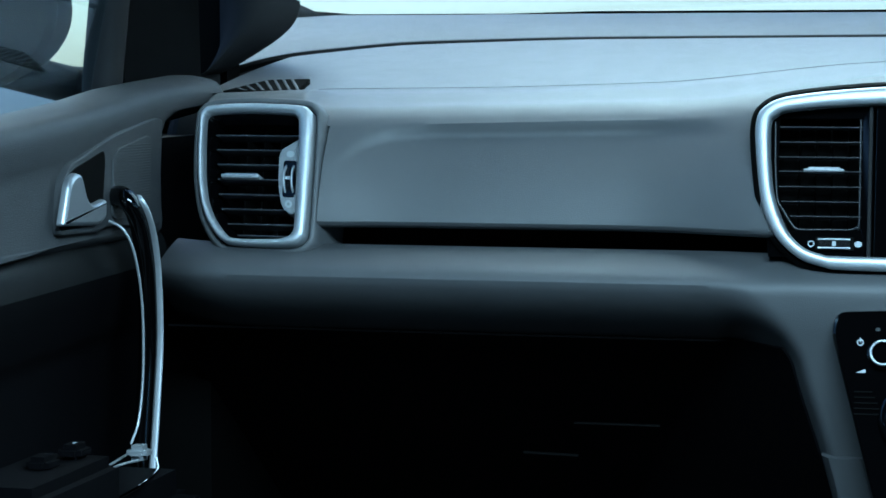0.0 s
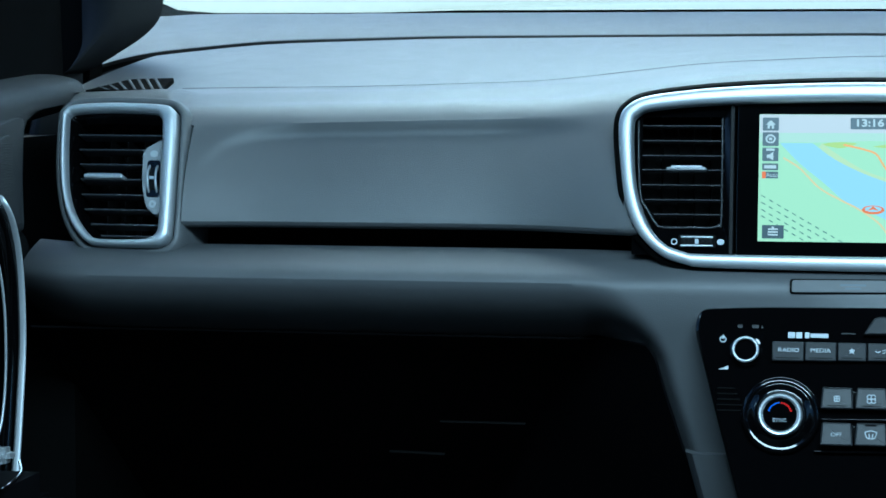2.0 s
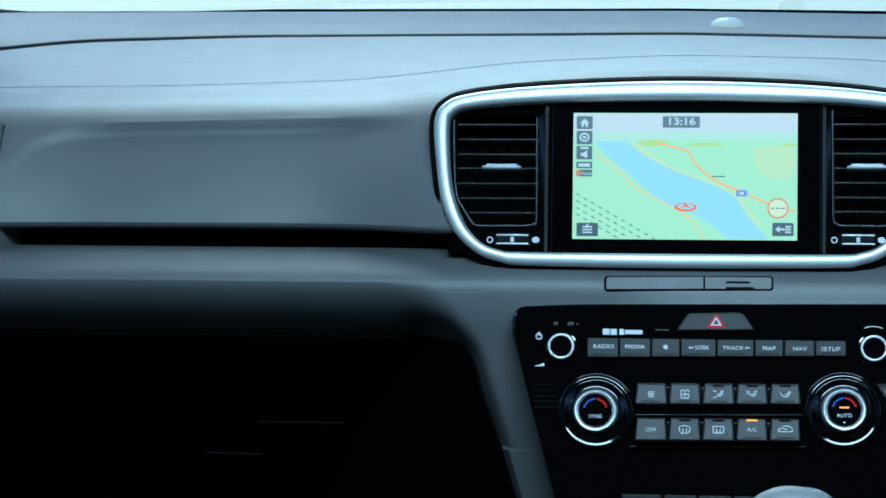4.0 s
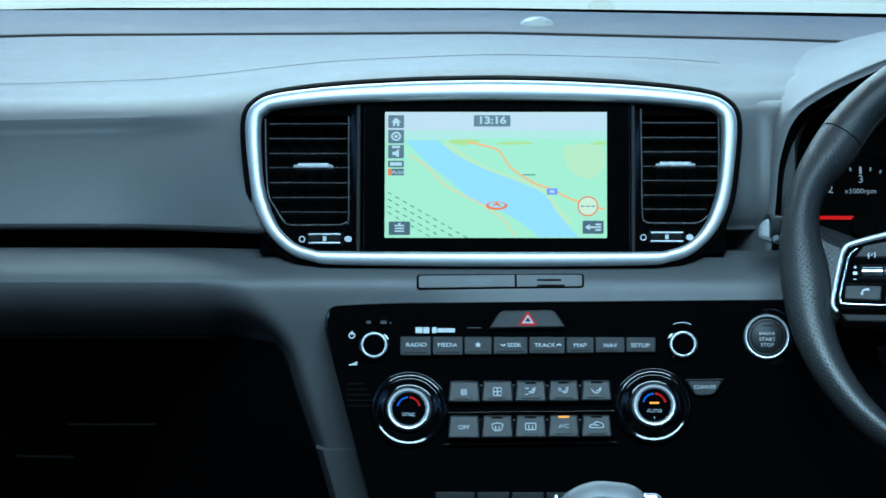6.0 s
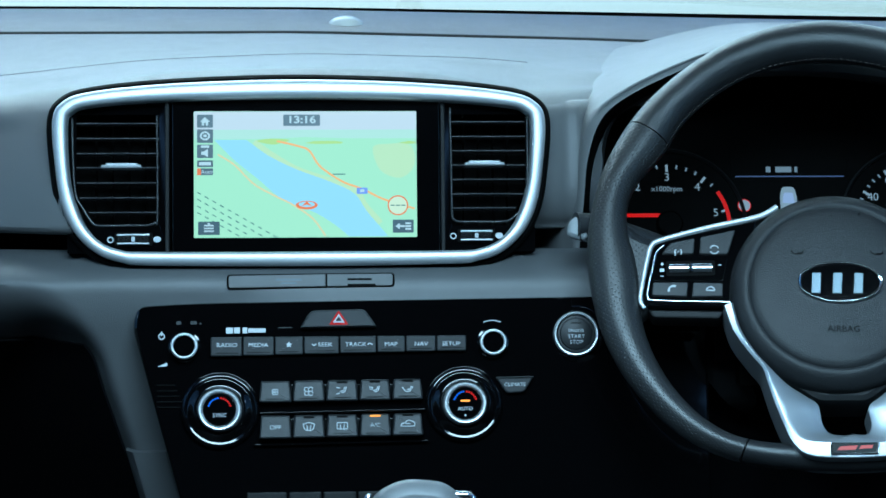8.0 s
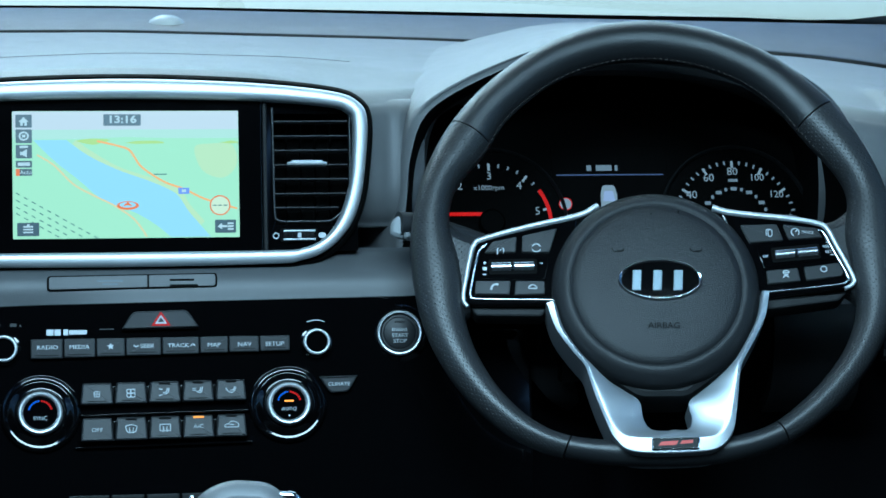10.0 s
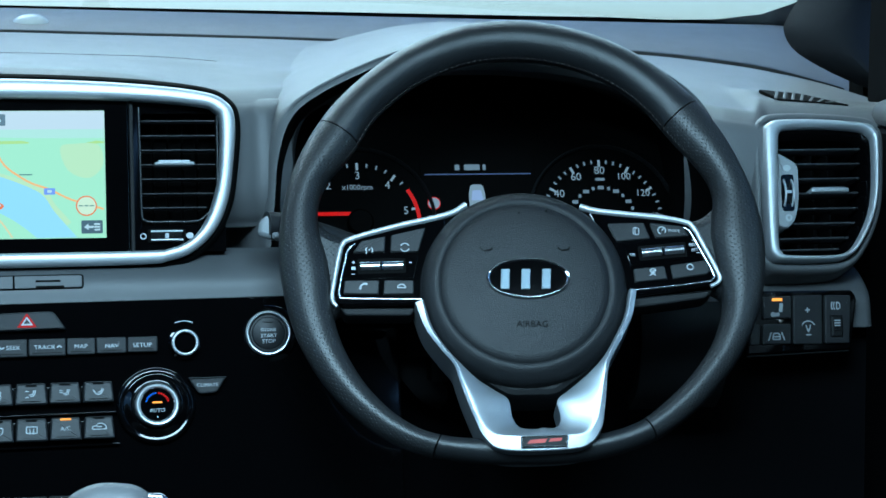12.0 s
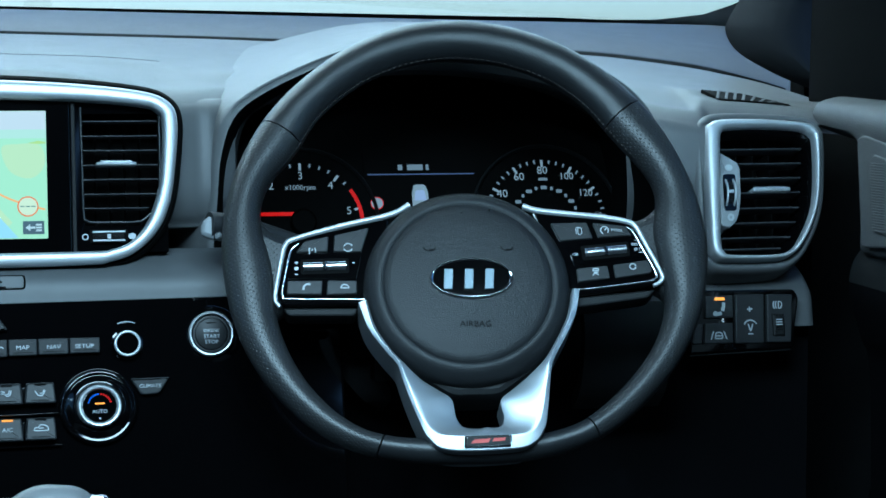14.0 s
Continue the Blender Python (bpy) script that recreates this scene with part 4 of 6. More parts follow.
BAR = material("brushed_bar", (0.10, 0.12, 0.135), 0.45, metal=1.0, wear=0.05)
for x in (-17, -1.5, 14):
    part("badge_bar", slab(rounded([(x - 1.5, -36.6, 0.8), (x + 5.5, -36.6, 0.8), (x + 4.5, -53.2, 0.8), (x - 2.5, -53.2, 0.8)], 2), 26, 28.2, 0.5), BAR, hub, "plain raised silver bar")
words("AIRBAG", 6.9, 4, -80.5, 25.7, DARK, hub, "dark embossed word AIRBAG", 1.0, -0.5)
for x in (-29, 30):
    layer("horn_mark", stroke([(x - 4.6, -17.6), (x - 2.6, -20.4), (x + 2.6, -20.6), (x + 4.6, -18.0)], 0.8), 25.3, DARK, hub, "small embossed horn mark")
    layer("horn_stem", rect(x - 0.4, -20.4, x + 4.8, -19.6, 0.2), 25.3, DARK, hub)
for x, y in ((-3, 11), (18, 13)):
    part("pin_hole", slab(ellipse(x, y, 0.7, 0.7, 10), 22, 24.2, 0), DARK, hub)
part("hub_collar", slab(rounded([(-66, -84, 8), (66, -82, 8), (52, -108, 8), (22, -130, 6), (-14, -130.5, 6), (-49, -108, 8)], 4), -30, 6, 5), HARD, wheel, "soft black skirt below the airbag cover")
part("column_boss", lathe([(40, -120), (52, -60), (60, -20), (40, -10), (0, -10)], 40, 0, -45), DARK, wheel)

# lower spoke: a forked silver bracket round a slot
INNER = [(-76.7, -58), (-70.7, -79), (-60.5, -96), (-51, -107), (-38, -119.5), (-24, -128), (-15, -135), (-12.4, -149), (-7, -156.6), (4, -158), (13, -158), (21, -156), (23.5, -149), (21.6, -136), (30, -128), (45, -116), (57, -103.5), (67.8, -85), (75, -69), (79, -50)]
CREASE = [(-78.5, -58.5), (-73, -80), (-62, -97.5), (-53.4, -109), (-50, -119.5), (-46.4, -129.5), (-43, -139.5), (-38.8, -150.5), (-31.5, -161.8), (-18, -166.3), (25, -166.3), (42, -163.4), (49.4, -154), (52.6, -143), (55.4, -128), (57.2, -116), (59.5, -106), (69.3, -86.3), (77, -69.4), (81, -50.2)]
OUTER = [(-83.5, -60), (-76.8, -80), (-64.7, -98), (-55.6, -109.5), (-52.4, -119.5), (-49.2, -130), (-45.8, -140), (-41.2, -152), (-34, -167), (-19, -177), (27, -176.6), (44, -172), (53, -160), (55.8, -146), (58, -130), (59.6, -117), (62.4, -106.5), (72.6, -88), (81, -70), (85, -50.7)]
rows = []
for a, c, b in zip(*[spline([Vector(p) for p in line], 5) for line in (INNER, CREASE, OUTER)]):
    row = []
    dish = 7.0 * min(max((a - c).length / 22, 0), 1)
    for f, z in ((0, -20), (0, 17.6 - dish), (0.06, 18.6 - dish), (0.3, 19.2 - dish * 0.72), (0.6, 19.6 - dish * 0.36), (0.85, 19.9 - dish * 0.10), (0.97, 20)):
        row.append(Vector((*(a + (c - a) * f), z)) / 1000)
    for f, z in ((0.03, 20), (0.10, 19.9), (0.5, 19.5), (0.9, 18.9), (0.97, 18.3), (1, 16.8), (1, -20)):
        row.append(Vector((*(c + (b - c) * f), z)) / 1000)
    rows.append(row)
part("lower_spoke", grid(rows), SPOKE, wheel, "satin silver forked lower spoke", smooth=28)
plate_at = Matrix.Translation((0.0095, -0.1710, 0.0196)) @ pose(0, 0, 0, -6, 0, 0.6)
badge = part("spoke_plate", slab(rounded([(-17.5, -4.8, 1.5), (17.8, -4.2, 1.5), (18.6, 5.2, 1.5), (-17.0, 4.8, 1.5)], 3), -3, 1.2, 0.6), CHROME, wheel, "small chrome-edged plate", m=plate_at)
part("plate_field", slab(rounded([(-15.8, -3.6, 1), (16.0, -3.2, 1), (16.8, 4.0, 1), (-15.4, 3.6, 1)], 3), 0, 1.4, 0.2), HARD, badge)
layer("plate_bar", [(-12.6, -1.6), (0.4, -1.2), (2.6, 2.2), (-10.0, 1.4)], 1.45, RED, badge, "plain red bar")
layer("plate_bar", [(3.2, -0.4), (12.6, 0.2), (13.4, 2.6), (5.0, 2.2)], 1.45, RED, badge, "plain red bar")


ROLLER = material("satin_chrome", (0.62, 0.64, 0.66), 0.22, metal=1.0, wear=0.04)


def spoke_pad(name, outline, chrome, top_edge, keys, strip, rocker, skirt, label):
    pad = part(name, slab(rounded(outline, 4), -12, 6, 1.2), PIANO, wheel, label)
    part("pad_frame", sweep([Vector((p.x / 1000, p.y / 1000, 0.0056)) for p in spline([Vector(q) for q in top_edge], 6)], [(x * 0.0022, y * 0.0026) for x, y in circle(1, 10)], scale=[1.15 - 0.45 * k / (6 * (len(top_edge) - 1)) for k in range(6 * (len(top_edge) - 1) + 1)]), SATIN, pad, "pale satin silver edge", smooth=80)
    part("chrome_line", sweep([Vector((p.x / 1000, p.y / 1000, 0.0066)) for p in spline([Vector(q) for q in chrome], 6)], circle(0.0009, 8)), ROLLER, pad, "thin chrome outline", smooth=80)
    for k in keys:
        part("key", slab(rounded([(x, y, 1.6) for x, y in k], 3), 5, 8.0, 0.8), CLIMATE_KEY, pad, "matt grey push key")
    part("roller_bed", slab(rounded([(x, y, 1.2) for x, y in strip], 3), 5, 6.6, 0.3), PIANO, pad)
    (x0, y0), (x1, y1) = rocker
    tilt = math.degrees(math.atan2(y1 - y0, x1 - x0))
    m = Matrix.Translation(((x0 + x1) / 2000, (y0 + y1) / 2000, 0.0062)) @ pose(0, 0, 0, 0, 0, tilt)
    half = math.hypot(x1 - x0, y1 - y0) / 2
    bm = slab(rect(-half - 2.4, -6.2, half + 2.4, 6.2, 2), -0.5, 0.9, 0.3)
    part("roller_well", bm, DARK, pad, m=m)
    for a, b in ((-half, -1.4), (1.4, half)):
        part("roller", sweep([Vector((a / 1000, 0, 0)), Vector((b / 1000, 0, 0))], [(x * 0.0042, y * 0.0042) for x, y in circle(1, 20)]), ROLLER, pad, "chrome roller", m=m)
    part("roller_gap", slab(rect(-1.0, -3.4, 1.0, 3.4, 0.4), 0, 3.6, 0.5), CHROME, pad, m=m)
    part("under_trim", slab(rounded(skirt, 3), -16, 1.5, 1.5), HARD, pad, "dark underside strip")
    return pad


left_pad = spoke_pad("switch_pad", [(-136.5, -4, 5), (-58, 15, 3), (-62, -20, 8), (-78, -56, 3), (-140, -57, 6), (-146, -50, 6)],
                     [(-128, -7), (-133.6, -12.5), (-136.4, -24), (-140.2, -44), (-139.8, -49.5), (-135.6, -51.8), (-100, -52.4), (-78.4, -52.6)],
                     [(-42, 25.5), (-57.2, 17.2), (-96.6, 7.6), (-131, -2.6), (-137.6, -7.4), (-140.4, -16), (-144.6, -40), (-145.8, -52), (-142.4, -58)],
                     [[(-129.8, -14.4), (-123.4, -5), (-104.6, -0.9), (-105.6, -14)], [(-101.4, -14), (-100.6, -0.2), (-73.6, 6.2), (-79.7, -14.2)], [(-137.2, -48.4), (-136.4, -37.4), (-109.6, -37.3), (-110.6, -49)], [(-107.2, -49.2), (-106.2, -37.3), (-83.6, -37.5), (-83.8, -48.6)]],
                     [(-132.8, -17.2), (-80, -16.8), (-83.6, -35.2), (-136.6, -35.4)], ((-124.2, -26), (-91.8, -25.2)),
                     [(-140, -57, 2), (-82, -57.4, 2), (-86, -64, 2), (-136, -63.6, 3)], "gloss black switch pad with grey keys and chrome edge")
right_pad = spoke_pad("switch_pad", [(52, 20, 3), (126, 11, 5), (134, 5, 6), (151.5, -35, 6), (146, -42, 6), (80, -51, 3), (70, -20, 8)],
                      [(126, 5.4), (130.6, 2), (139, -16), (146.4, -32.4), (145.6, -37), (140, -39.6), (110, -43.4), (81.8, -46.4)],
                      [(46, 23.8), (61, 19.6), (104.8, 14.6), (126.4, 10.6), (133.4, 6), (140, -8), (150.6, -32.4), (150.4, -39), (144, -43)],
                      [[(66.6, 8.9), (94.9, 9.5), (99.4, -4.1), (73.4, -6.3)], [(99.3, 9.4), (124.6, 6.4), (129.8, -1.8), (103.9, -3.4)], [(84.8, -28.9), (109.0, -26.6), (110.8, -37.6), (85.6, -40.2)], [(113.4, -26), (140.6, -22.2), (144, -30.4), (141.6, -33.6), (115.2, -37.2)]],
                      [(78.6, -9.6), (132.4, -4.4), (140.4, -18.6), (83.4, -26.4)], ((92, -16.0), (124.6, -12.8)),
                      [(80, -51, 2), (147, -43.6, 3), (140, -51, 3), (82, -59, 2)], "gloss black switch pad with grey keys and chrome edge")
def print_icon(name, lines, z, parent, width=0.75, dots=()):
    """A printed sign made of fine strokes and dots."""
    bm = bmesh.new()
    for pts in lines:
        slab(stroke(pts, width, 4), z, z + 0.12, 0, bm)
    for x, y, r in dots:
        slab(ellipse(x, y, r, r, 12), z, z + 0.12, 0, bm)
    return part(name, bm, PAPER, parent)


def arc(cx, cy, r, a0, a1, n=8):
    return [(cx + r * math.cos(radians(a0 + (a1 - a0) * i / n)), cy + r * math.sin(radians(a0 + (a1 - a0) * i / n))) for i in range(n + 1)]


print_icon("voice_mark", [[(-119.8, -16), (-119.4, -14), (-120, -12.4), (-119, -10.8)], [(-118, -13), (-116.6, -12)], arc(-118.4, -13, 3.6, -30, 40, 4)], 8.02, left_pad)
print_icon("source_mark", [arc(-90, -10.6, 3.3, 20, 160), arc(-90, -10.6, 3.3, 200, 340)], 8.02, left_pad)
print_icon("call_mark", [[(-124.6, -44.4), (-123.8, -42), (-121.8, -40.6), (-119.6, -40.4)]], 8.02, left_pad, 1.3, [(-124.4, -44.2, 1.0), (-119.9, -40.6, 1.0)])
print_icon("hang_up_mark", [[(-96.4, -43.4), (-94.6, -41.4), (-93, -41), (-91.4, -41.4), (-89.6, -43.4)], [(-96.2, -43.8), (-89.8, -43.8)]], 8.02, left_pad)
print_icon("page_mark", [[(86.4, -0.4), (86.4, 4.4), (89, 5)], [(87.8, -0.8), (87.8, 4.0), (90.4, 4.4), (90.4, -0.4), (87.8, -0.8)]], 8.02, right_pad, 0.6)
print_icon("speed_mark", [arc(108.5, 2.6, 3.0, -40, 250, 12), [(108.5, 2.6), (110.2, 4.4)]], 8.02, right_pad)
print_icon("distance_mark", [[(97.4, -31.2), (98.2, -29.6), (101, -29.4), (101.8, -30.8), (97.4, -31.2)], [(97.2, -35), (99.4, -33.2), (101.8, -34.6)], [(98, -32.6), (101.4, -32.2)]], 8.02, right_pad)
print_icon("ring_mark", [arc(128.6, -27.8, 2.3, 0, 350, 16)], 8.02, right_pad)
words("MODE", 3.2, 118, 2.4, 8.06, PAPER, right_pad, "printed word MODE", 1.0, -4)
words("OK", 3.4, 85.0, -17.0, 6.7, PAPER, right_pad, "printed word OK", 0.9)
words("RES", 3.4, 131.6, -8.8, 6.7, PAPER, right_pad, "printed word RES")
words("SET", 3.4, 133.4, -13.0, 6.7, PAPER, right_pad, "printed word SET")
for x, y, w, h in ((-129.4, -22.4, 2.6, 0.7), (-129.4, -22.4, 0.7, 2.6), (-129.6, -32.0, 2.6, 0.7), (-129.5, -27.2, 3.2, 2.6), (-86, -22.6, 2.4, 0.8)):
    layer("pad_mark", rect(x - w / 2, y - h / 2, x + w / 2, y + h / 2, 0.1), 6.62, PAPER, left_pad)
layer("pad_mark", rect(131.6, -5.6, 134.6, -4.9, 0.1), 6.62, PAPER, right_pad)
layer("pad_mark", rect(134.6, -15.8, 137.6, -15.1, 0.1), 6.62, PAPER, right_pad)

# ---- instrument cluster ----
cluster = thing("instrument_cluster", frame_at((0.410, 1.9065, 1.0974), 20) @ Matrix.Scale(1.025, 4), "dark instrument cluster with two round dials and centre display", "instrument cluster")
CLUSTER_BLACK = material("cluster_black", (0.0006, 0.0006, 0.0006), 0.6, mottle=0.1, spec=0.02)
part("face", slab(rounded([(-190, -90, 30), (190, -90, 30), (187, 80, 60), (60, 128, 60), (-60, 128, 60), (-187, 80, 60)], 6), -8, 0, 1), CLUSTER_BLACK, cluster)


def dial(cx, cy, name, label, r_num, r_tick, r_ring, first, step, numbers, minor):
    d = part(name, slab(ellipse(cx, cy, r_ring, r_ring, 64), 0, 1.2, 0.3), CLUSTER_BLACK, cluster, label)
    part("rim", hoop(ellipse(cx, cy, r_ring + 2.6, r_ring + 2.6, 72), ellipse(cx, cy, r_ring, r_ring, 72), [(0, 0), (0, 4), (0.5, 6), (1, 4), (1, 0)]), HARD, d, "dark dial rim", smooth=60)
    for i in range((len(numbers) - 1) * minor + 1):
        a = radians(first + step * i / minor)
        big = i % minor == 0
        ln, wd = (6.2, 2.1) if big else (3.2, 1.5)
        px_, py_ = cx + r_tick * math.sin(a), cy + r_tick * math.cos(a)
        dx, dy = math.sin(a), math.cos(a)
        quad = [(px_ + sx * dy * wd / 2 - dx * ly, py_ - sx * dx * wd / 2 - dy * ly) for sx, ly in ((-1, 0), (1, 0), (1, ln), (-1, ln))]
        layer("tick", quad, 1.25, LIT if big else LIT_DIM, d)
    for i, text in enumerate(numbers):
        a = radians(first + step * i)
        words(text, 9.5 if len(text) < 3 else 8.5, cx + r_num * math.sin(a), cy + r_num * math.cos(a), 1.3, LIT, d, "lit dial number " + text)
    return d


tacho = dial(-97.5, -26, "tachometer", "dark rev counter lit in white and red", 40.5, 51.5, 62, -114, 38, ["0", "1", "2", "3", "4", "5"], 4)
layer("red_zone", stroke([(-97.5 + 50 * math.sin(radians(a)), -26 + 50 * math.cos(radians(a))) for a in (56, 66, 76, 86, 96)], 3.2), 1.5, LIT_RED, tacho)
layer("needle", rect(-140, -20.2, -104.6, -17.2, 1), 3.0, LIT_RED, tacho, "lit red needle", 0.6)
part("needle_hub", lathe([(11, 1), (11, 5), (9.5, 6.5), (0, 6.5)], 32, -97.5, -26), CLUSTER_BLACK, tacho)
words("x1000rpm", 6.2, -98, 4.4, 1.3, LIT, tacho, "lit words x1000rpm")
speedo = dial(110.5, -26, "speedometer", "dark speedometer lit in white", 43.0, 52.5, 63, -116, 29, ["0", "20", "40", "60", "80", "100", "120", "140", "160"], 4)
for i in range(15):
    a = radians(-98 + 14 * i)
    x, y = 110.5 + 28 * math.sin(a), -26 + 28 * math.cos(a)
    layer("inner_mark", rect(x - (2.6 if i % 2 else 1.2), y - 1.5, x + (2.6 if i % 2 else 1.2), y + 1.5, 0.7), 1.3, LIT_DIM, speedo)
layer("unit_bar", rect(106.5, 8.2, 114.5, 10.6, 0.4), 1.3, LIT_DIM, speedo)
middle = part("centre_display", slab(rect(-44, -50, 54, 40, 3), 0, 1.0, 0.3), CLUSTER_BLACK, cluster, "small centre display")
layer("divider_line", rect(-40.5, 14.6, 50.6, 15.6, 0.2), 1.1, glow("blue_grey_line", (0.25, 0.35, 0.7), 0.22), middle)
for x0, x1 in ((-14.5, -10.5), (-6.5, 7), (9.5, 12)):
    layer("reading_bar", rect(x0, 18.6 if x1 < 13 else 19.6, x1, 23.6 if x1 < 13 else 21.8, 0.8), 1.1, LIT_DIM, middle)
layer("car_figure", rounded([(-4, -16, 2), (10, -16, 2), (10, -2, 2), (8, 6, 2.5), (-2, 6, 2.5), (-4, -2, 2)], 4), 1.1, LIT, middle, "pale car figure")
layer("car_roof", rounded([(-2.2, -8, 1), (8.2, -8, 1), (6.8, 1, 1.5), (-0.8, 1, 1.5)], 3), 1.24, glow("pale_blue", (0.5, 0.6, 0.9), 0.6), middle)
part("sign_ring", hoop(ellipse(-34.2, -10, 5.6, 5.6, 28), ellipse(-34.2, -10, 4.9, 4.9, 28), [(0, 1), (0, 1.3), (1, 1.3), (1, 1)]), LIT_RED, middle, "red ring of a limit sign")
layer("sign_face", ellipse(-34.2, -10, 5.0, 5.0, 28), 1.1, LIT, middle)

# ---- radio and climate panel ----
climate = thing("climate_panel", frame_at((0, 1.765, 0.99), 12) @ Matrix.Diagonal((1, 0.972, 1, 1)), "gloss black radio and climate control panel", "control panel")
part("fascia", slab(rounded([(-131, 14, 8), (-127, 31, 12), (-80, 33.5, 20), (235, 37, 6), (320, 30, 6), (320, -150, 6), (-86, -150, 4), (-104, -86, 30)], 5), -25, 0, 2.5), PIANO, climate)


def ring_knob(cx, cy, label):
    k = part("ring_knob", lathe([(10.9, 0), (10.7, 8.0), (10.2, 8.8), (7.4, 8.8), (7.2, 6.5), (0, 6.5)], 48, cx, cy), PIANO, climate, label, smooth=50)
    part("ring", lathe([(10.6, 8.0), (10.5, 9.2), (10.0, 10.1), (9.3, 10.4), (8.6, 10.1), (8.2, 9.2), (8.1, 8.0)], 56, cx, cy), SATIN, k, "chrome ring", smooth=60)
    part("cap", lathe([(7.1, 5), (7.1, 7.4), (6.6, 7.9), (0, 7.9)], 40, cx, cy), PIANO, k, "gloss black cap")
    part("base_ring", lathe([(12.6, -1), (12.6, 0.6), (11.2, 1.0), (10.9, 0)], 40, cx, cy), PIANO, k)


ring_knob(-90.5, -1.9, "chrome-ringed volume knob")
ring_knob(149.6, -0.5, "chrome-ringed tuning knob")
part("power_mark", hoop(ellipse(-108.3, 6.6, 2.7, 2.7, 20), ellipse(-108.3, 6.6, 1.8, 1.8, 20), [(0, 0), (0, 0.2), (1, 0.2), (1, 0)]), PAPER, climate)
layer("power_tick", rect(-108.8, 6.8, -107.8, 10.4, 0.2), 0.1, PAPER, climate)
layer("volume_mark", [(-111.6, -17.6), (-103.8, -17.4), (-103.8, -14.4)], 0.1, PAPER, climate)
layer("tuning_mark", stroke([(142.6, 16.2), (146, 17.3), (149.6, 17.7), (153.2, 17.3), (156.6, 16.2)], 0.7), 0.1, PAPER, climate)
for x0, x1 in ((-58.5, -53), (-52.4, -47.6), (-45.6, -42), (-41.4, -27.6)):
    layer("maker_bar", rect(x0, 8.6 if x0 < -43 else 9.2, x1, 13.4 if x0 < -43 else 12.6, 0.5), 0.1, PAPER, climate, "plain white printed bar")
for x0, x1 in ((-97, -93.5), (-86, -81), (-79, -77.5)):
    layer("faint_mark", rect(x0, 16, x1, 17.4 if x0 > -80 else 18.6, 0.3), 0.1, KEY, climate)
cuts = [-70.7, -45.6, -20.8, 1.8, 29.6, 58.7, 81.2, 105.1, 129.0]
for i, (text, wx) in enumerate((("RADIO", -57.6), ("MEDIA", -33.4), ("", -9.6), ("SEEK", 18.6), ("TRACK", 42.4), ("MAP", 69.8), ("NAV", 93.4), ("SETUP", 116.8))):
    a, b = cuts[i] + 0.35, cuts[i + 1] - 0.35
    drop = -10.0 + 0.018 * (a + 70)
    key = part("audio_key", slab(rounded([(a, drop, 1.2), (b, drop, 1.2), (b, 5.4, 1.2), (a, 5.4, 1.2)], 3), -2, 5.2, 1.0), KEY, climate, "matt grey audio key")
    if text:
        words(text, 4.6 if text != "TRACK" else 4.4, wx, -1.4, 5.22, PAPER, key, "printed word " + text, 1.15)
    else:
        layer("star_mark", [(wx + (2.7 if j % 2 == 0 else 1.2) * math.sin(math.pi * j / 5), -1.2 + (2.7 if j % 2 == 0 else 1.2) * math.cos(math.pi * j / 5)) for j in range(10)], 5.2, PAPER, key)
    if text in ("SEEK", "TRACK"):
        x = 10.0 if text == "SEEK" else 53.4
        layer("arrow_mark", stroke([(x - 1.8, -0.6 if text == "SEEK" else -1.8), (x, -2.0 if text == "SEEK" else -0.4), (x + 1.8, -0.6 if text == "SEEK" else -1.8)], 0.8, 2), 5.2, PAPER, key)
    layer("key_line", rect(a + 3, drop + 2.0, b - 3, drop + 2.6, 0.2), 5.2, DARK, key)
hazard = part("hazard_key", slab(rounded([(-1.5, 11.6, 2), (59, 12.6, 2), (49.5, 27.2, 4), (7.4, 26.2, 4)], 4), -2, 6, 1.4), KEY, climate, "trapezoid grey hazard key")
part("hazard_triangle", hoop(rounded([(21.8, 14.6, 0.6), (36.6, 14.6, 0.6), (29.2, 26.0, 0.6)], 3), rounded([(24.0, 15.9, 0.4), (34.4, 15.9, 0.4), (29.2, 23.8, 0.4)], 3), [(0, 6), (0, 6.3), (1, 6.3), (1, 6)]), LIT_RED, hazard, "red warning triangle")
part("hazard_inner", hoop(rounded([(24.6, 16.2, 0.4), (33.8, 16.2, 0.4), (29.2, 23.2, 0.4)], 3), rounded([(26.6, 17.4, 0.3), (31.8, 17.4, 0.3), (29.2, 21.4, 0.3)], 3), [(0, 6), (0, 6.2), (1, 6.2), (1, 6)]), PAPER, hazard)
layer("slot_mark", rect(-18, 12.6, -7, 13.4, 0.3), 0.1, KEY, climate)


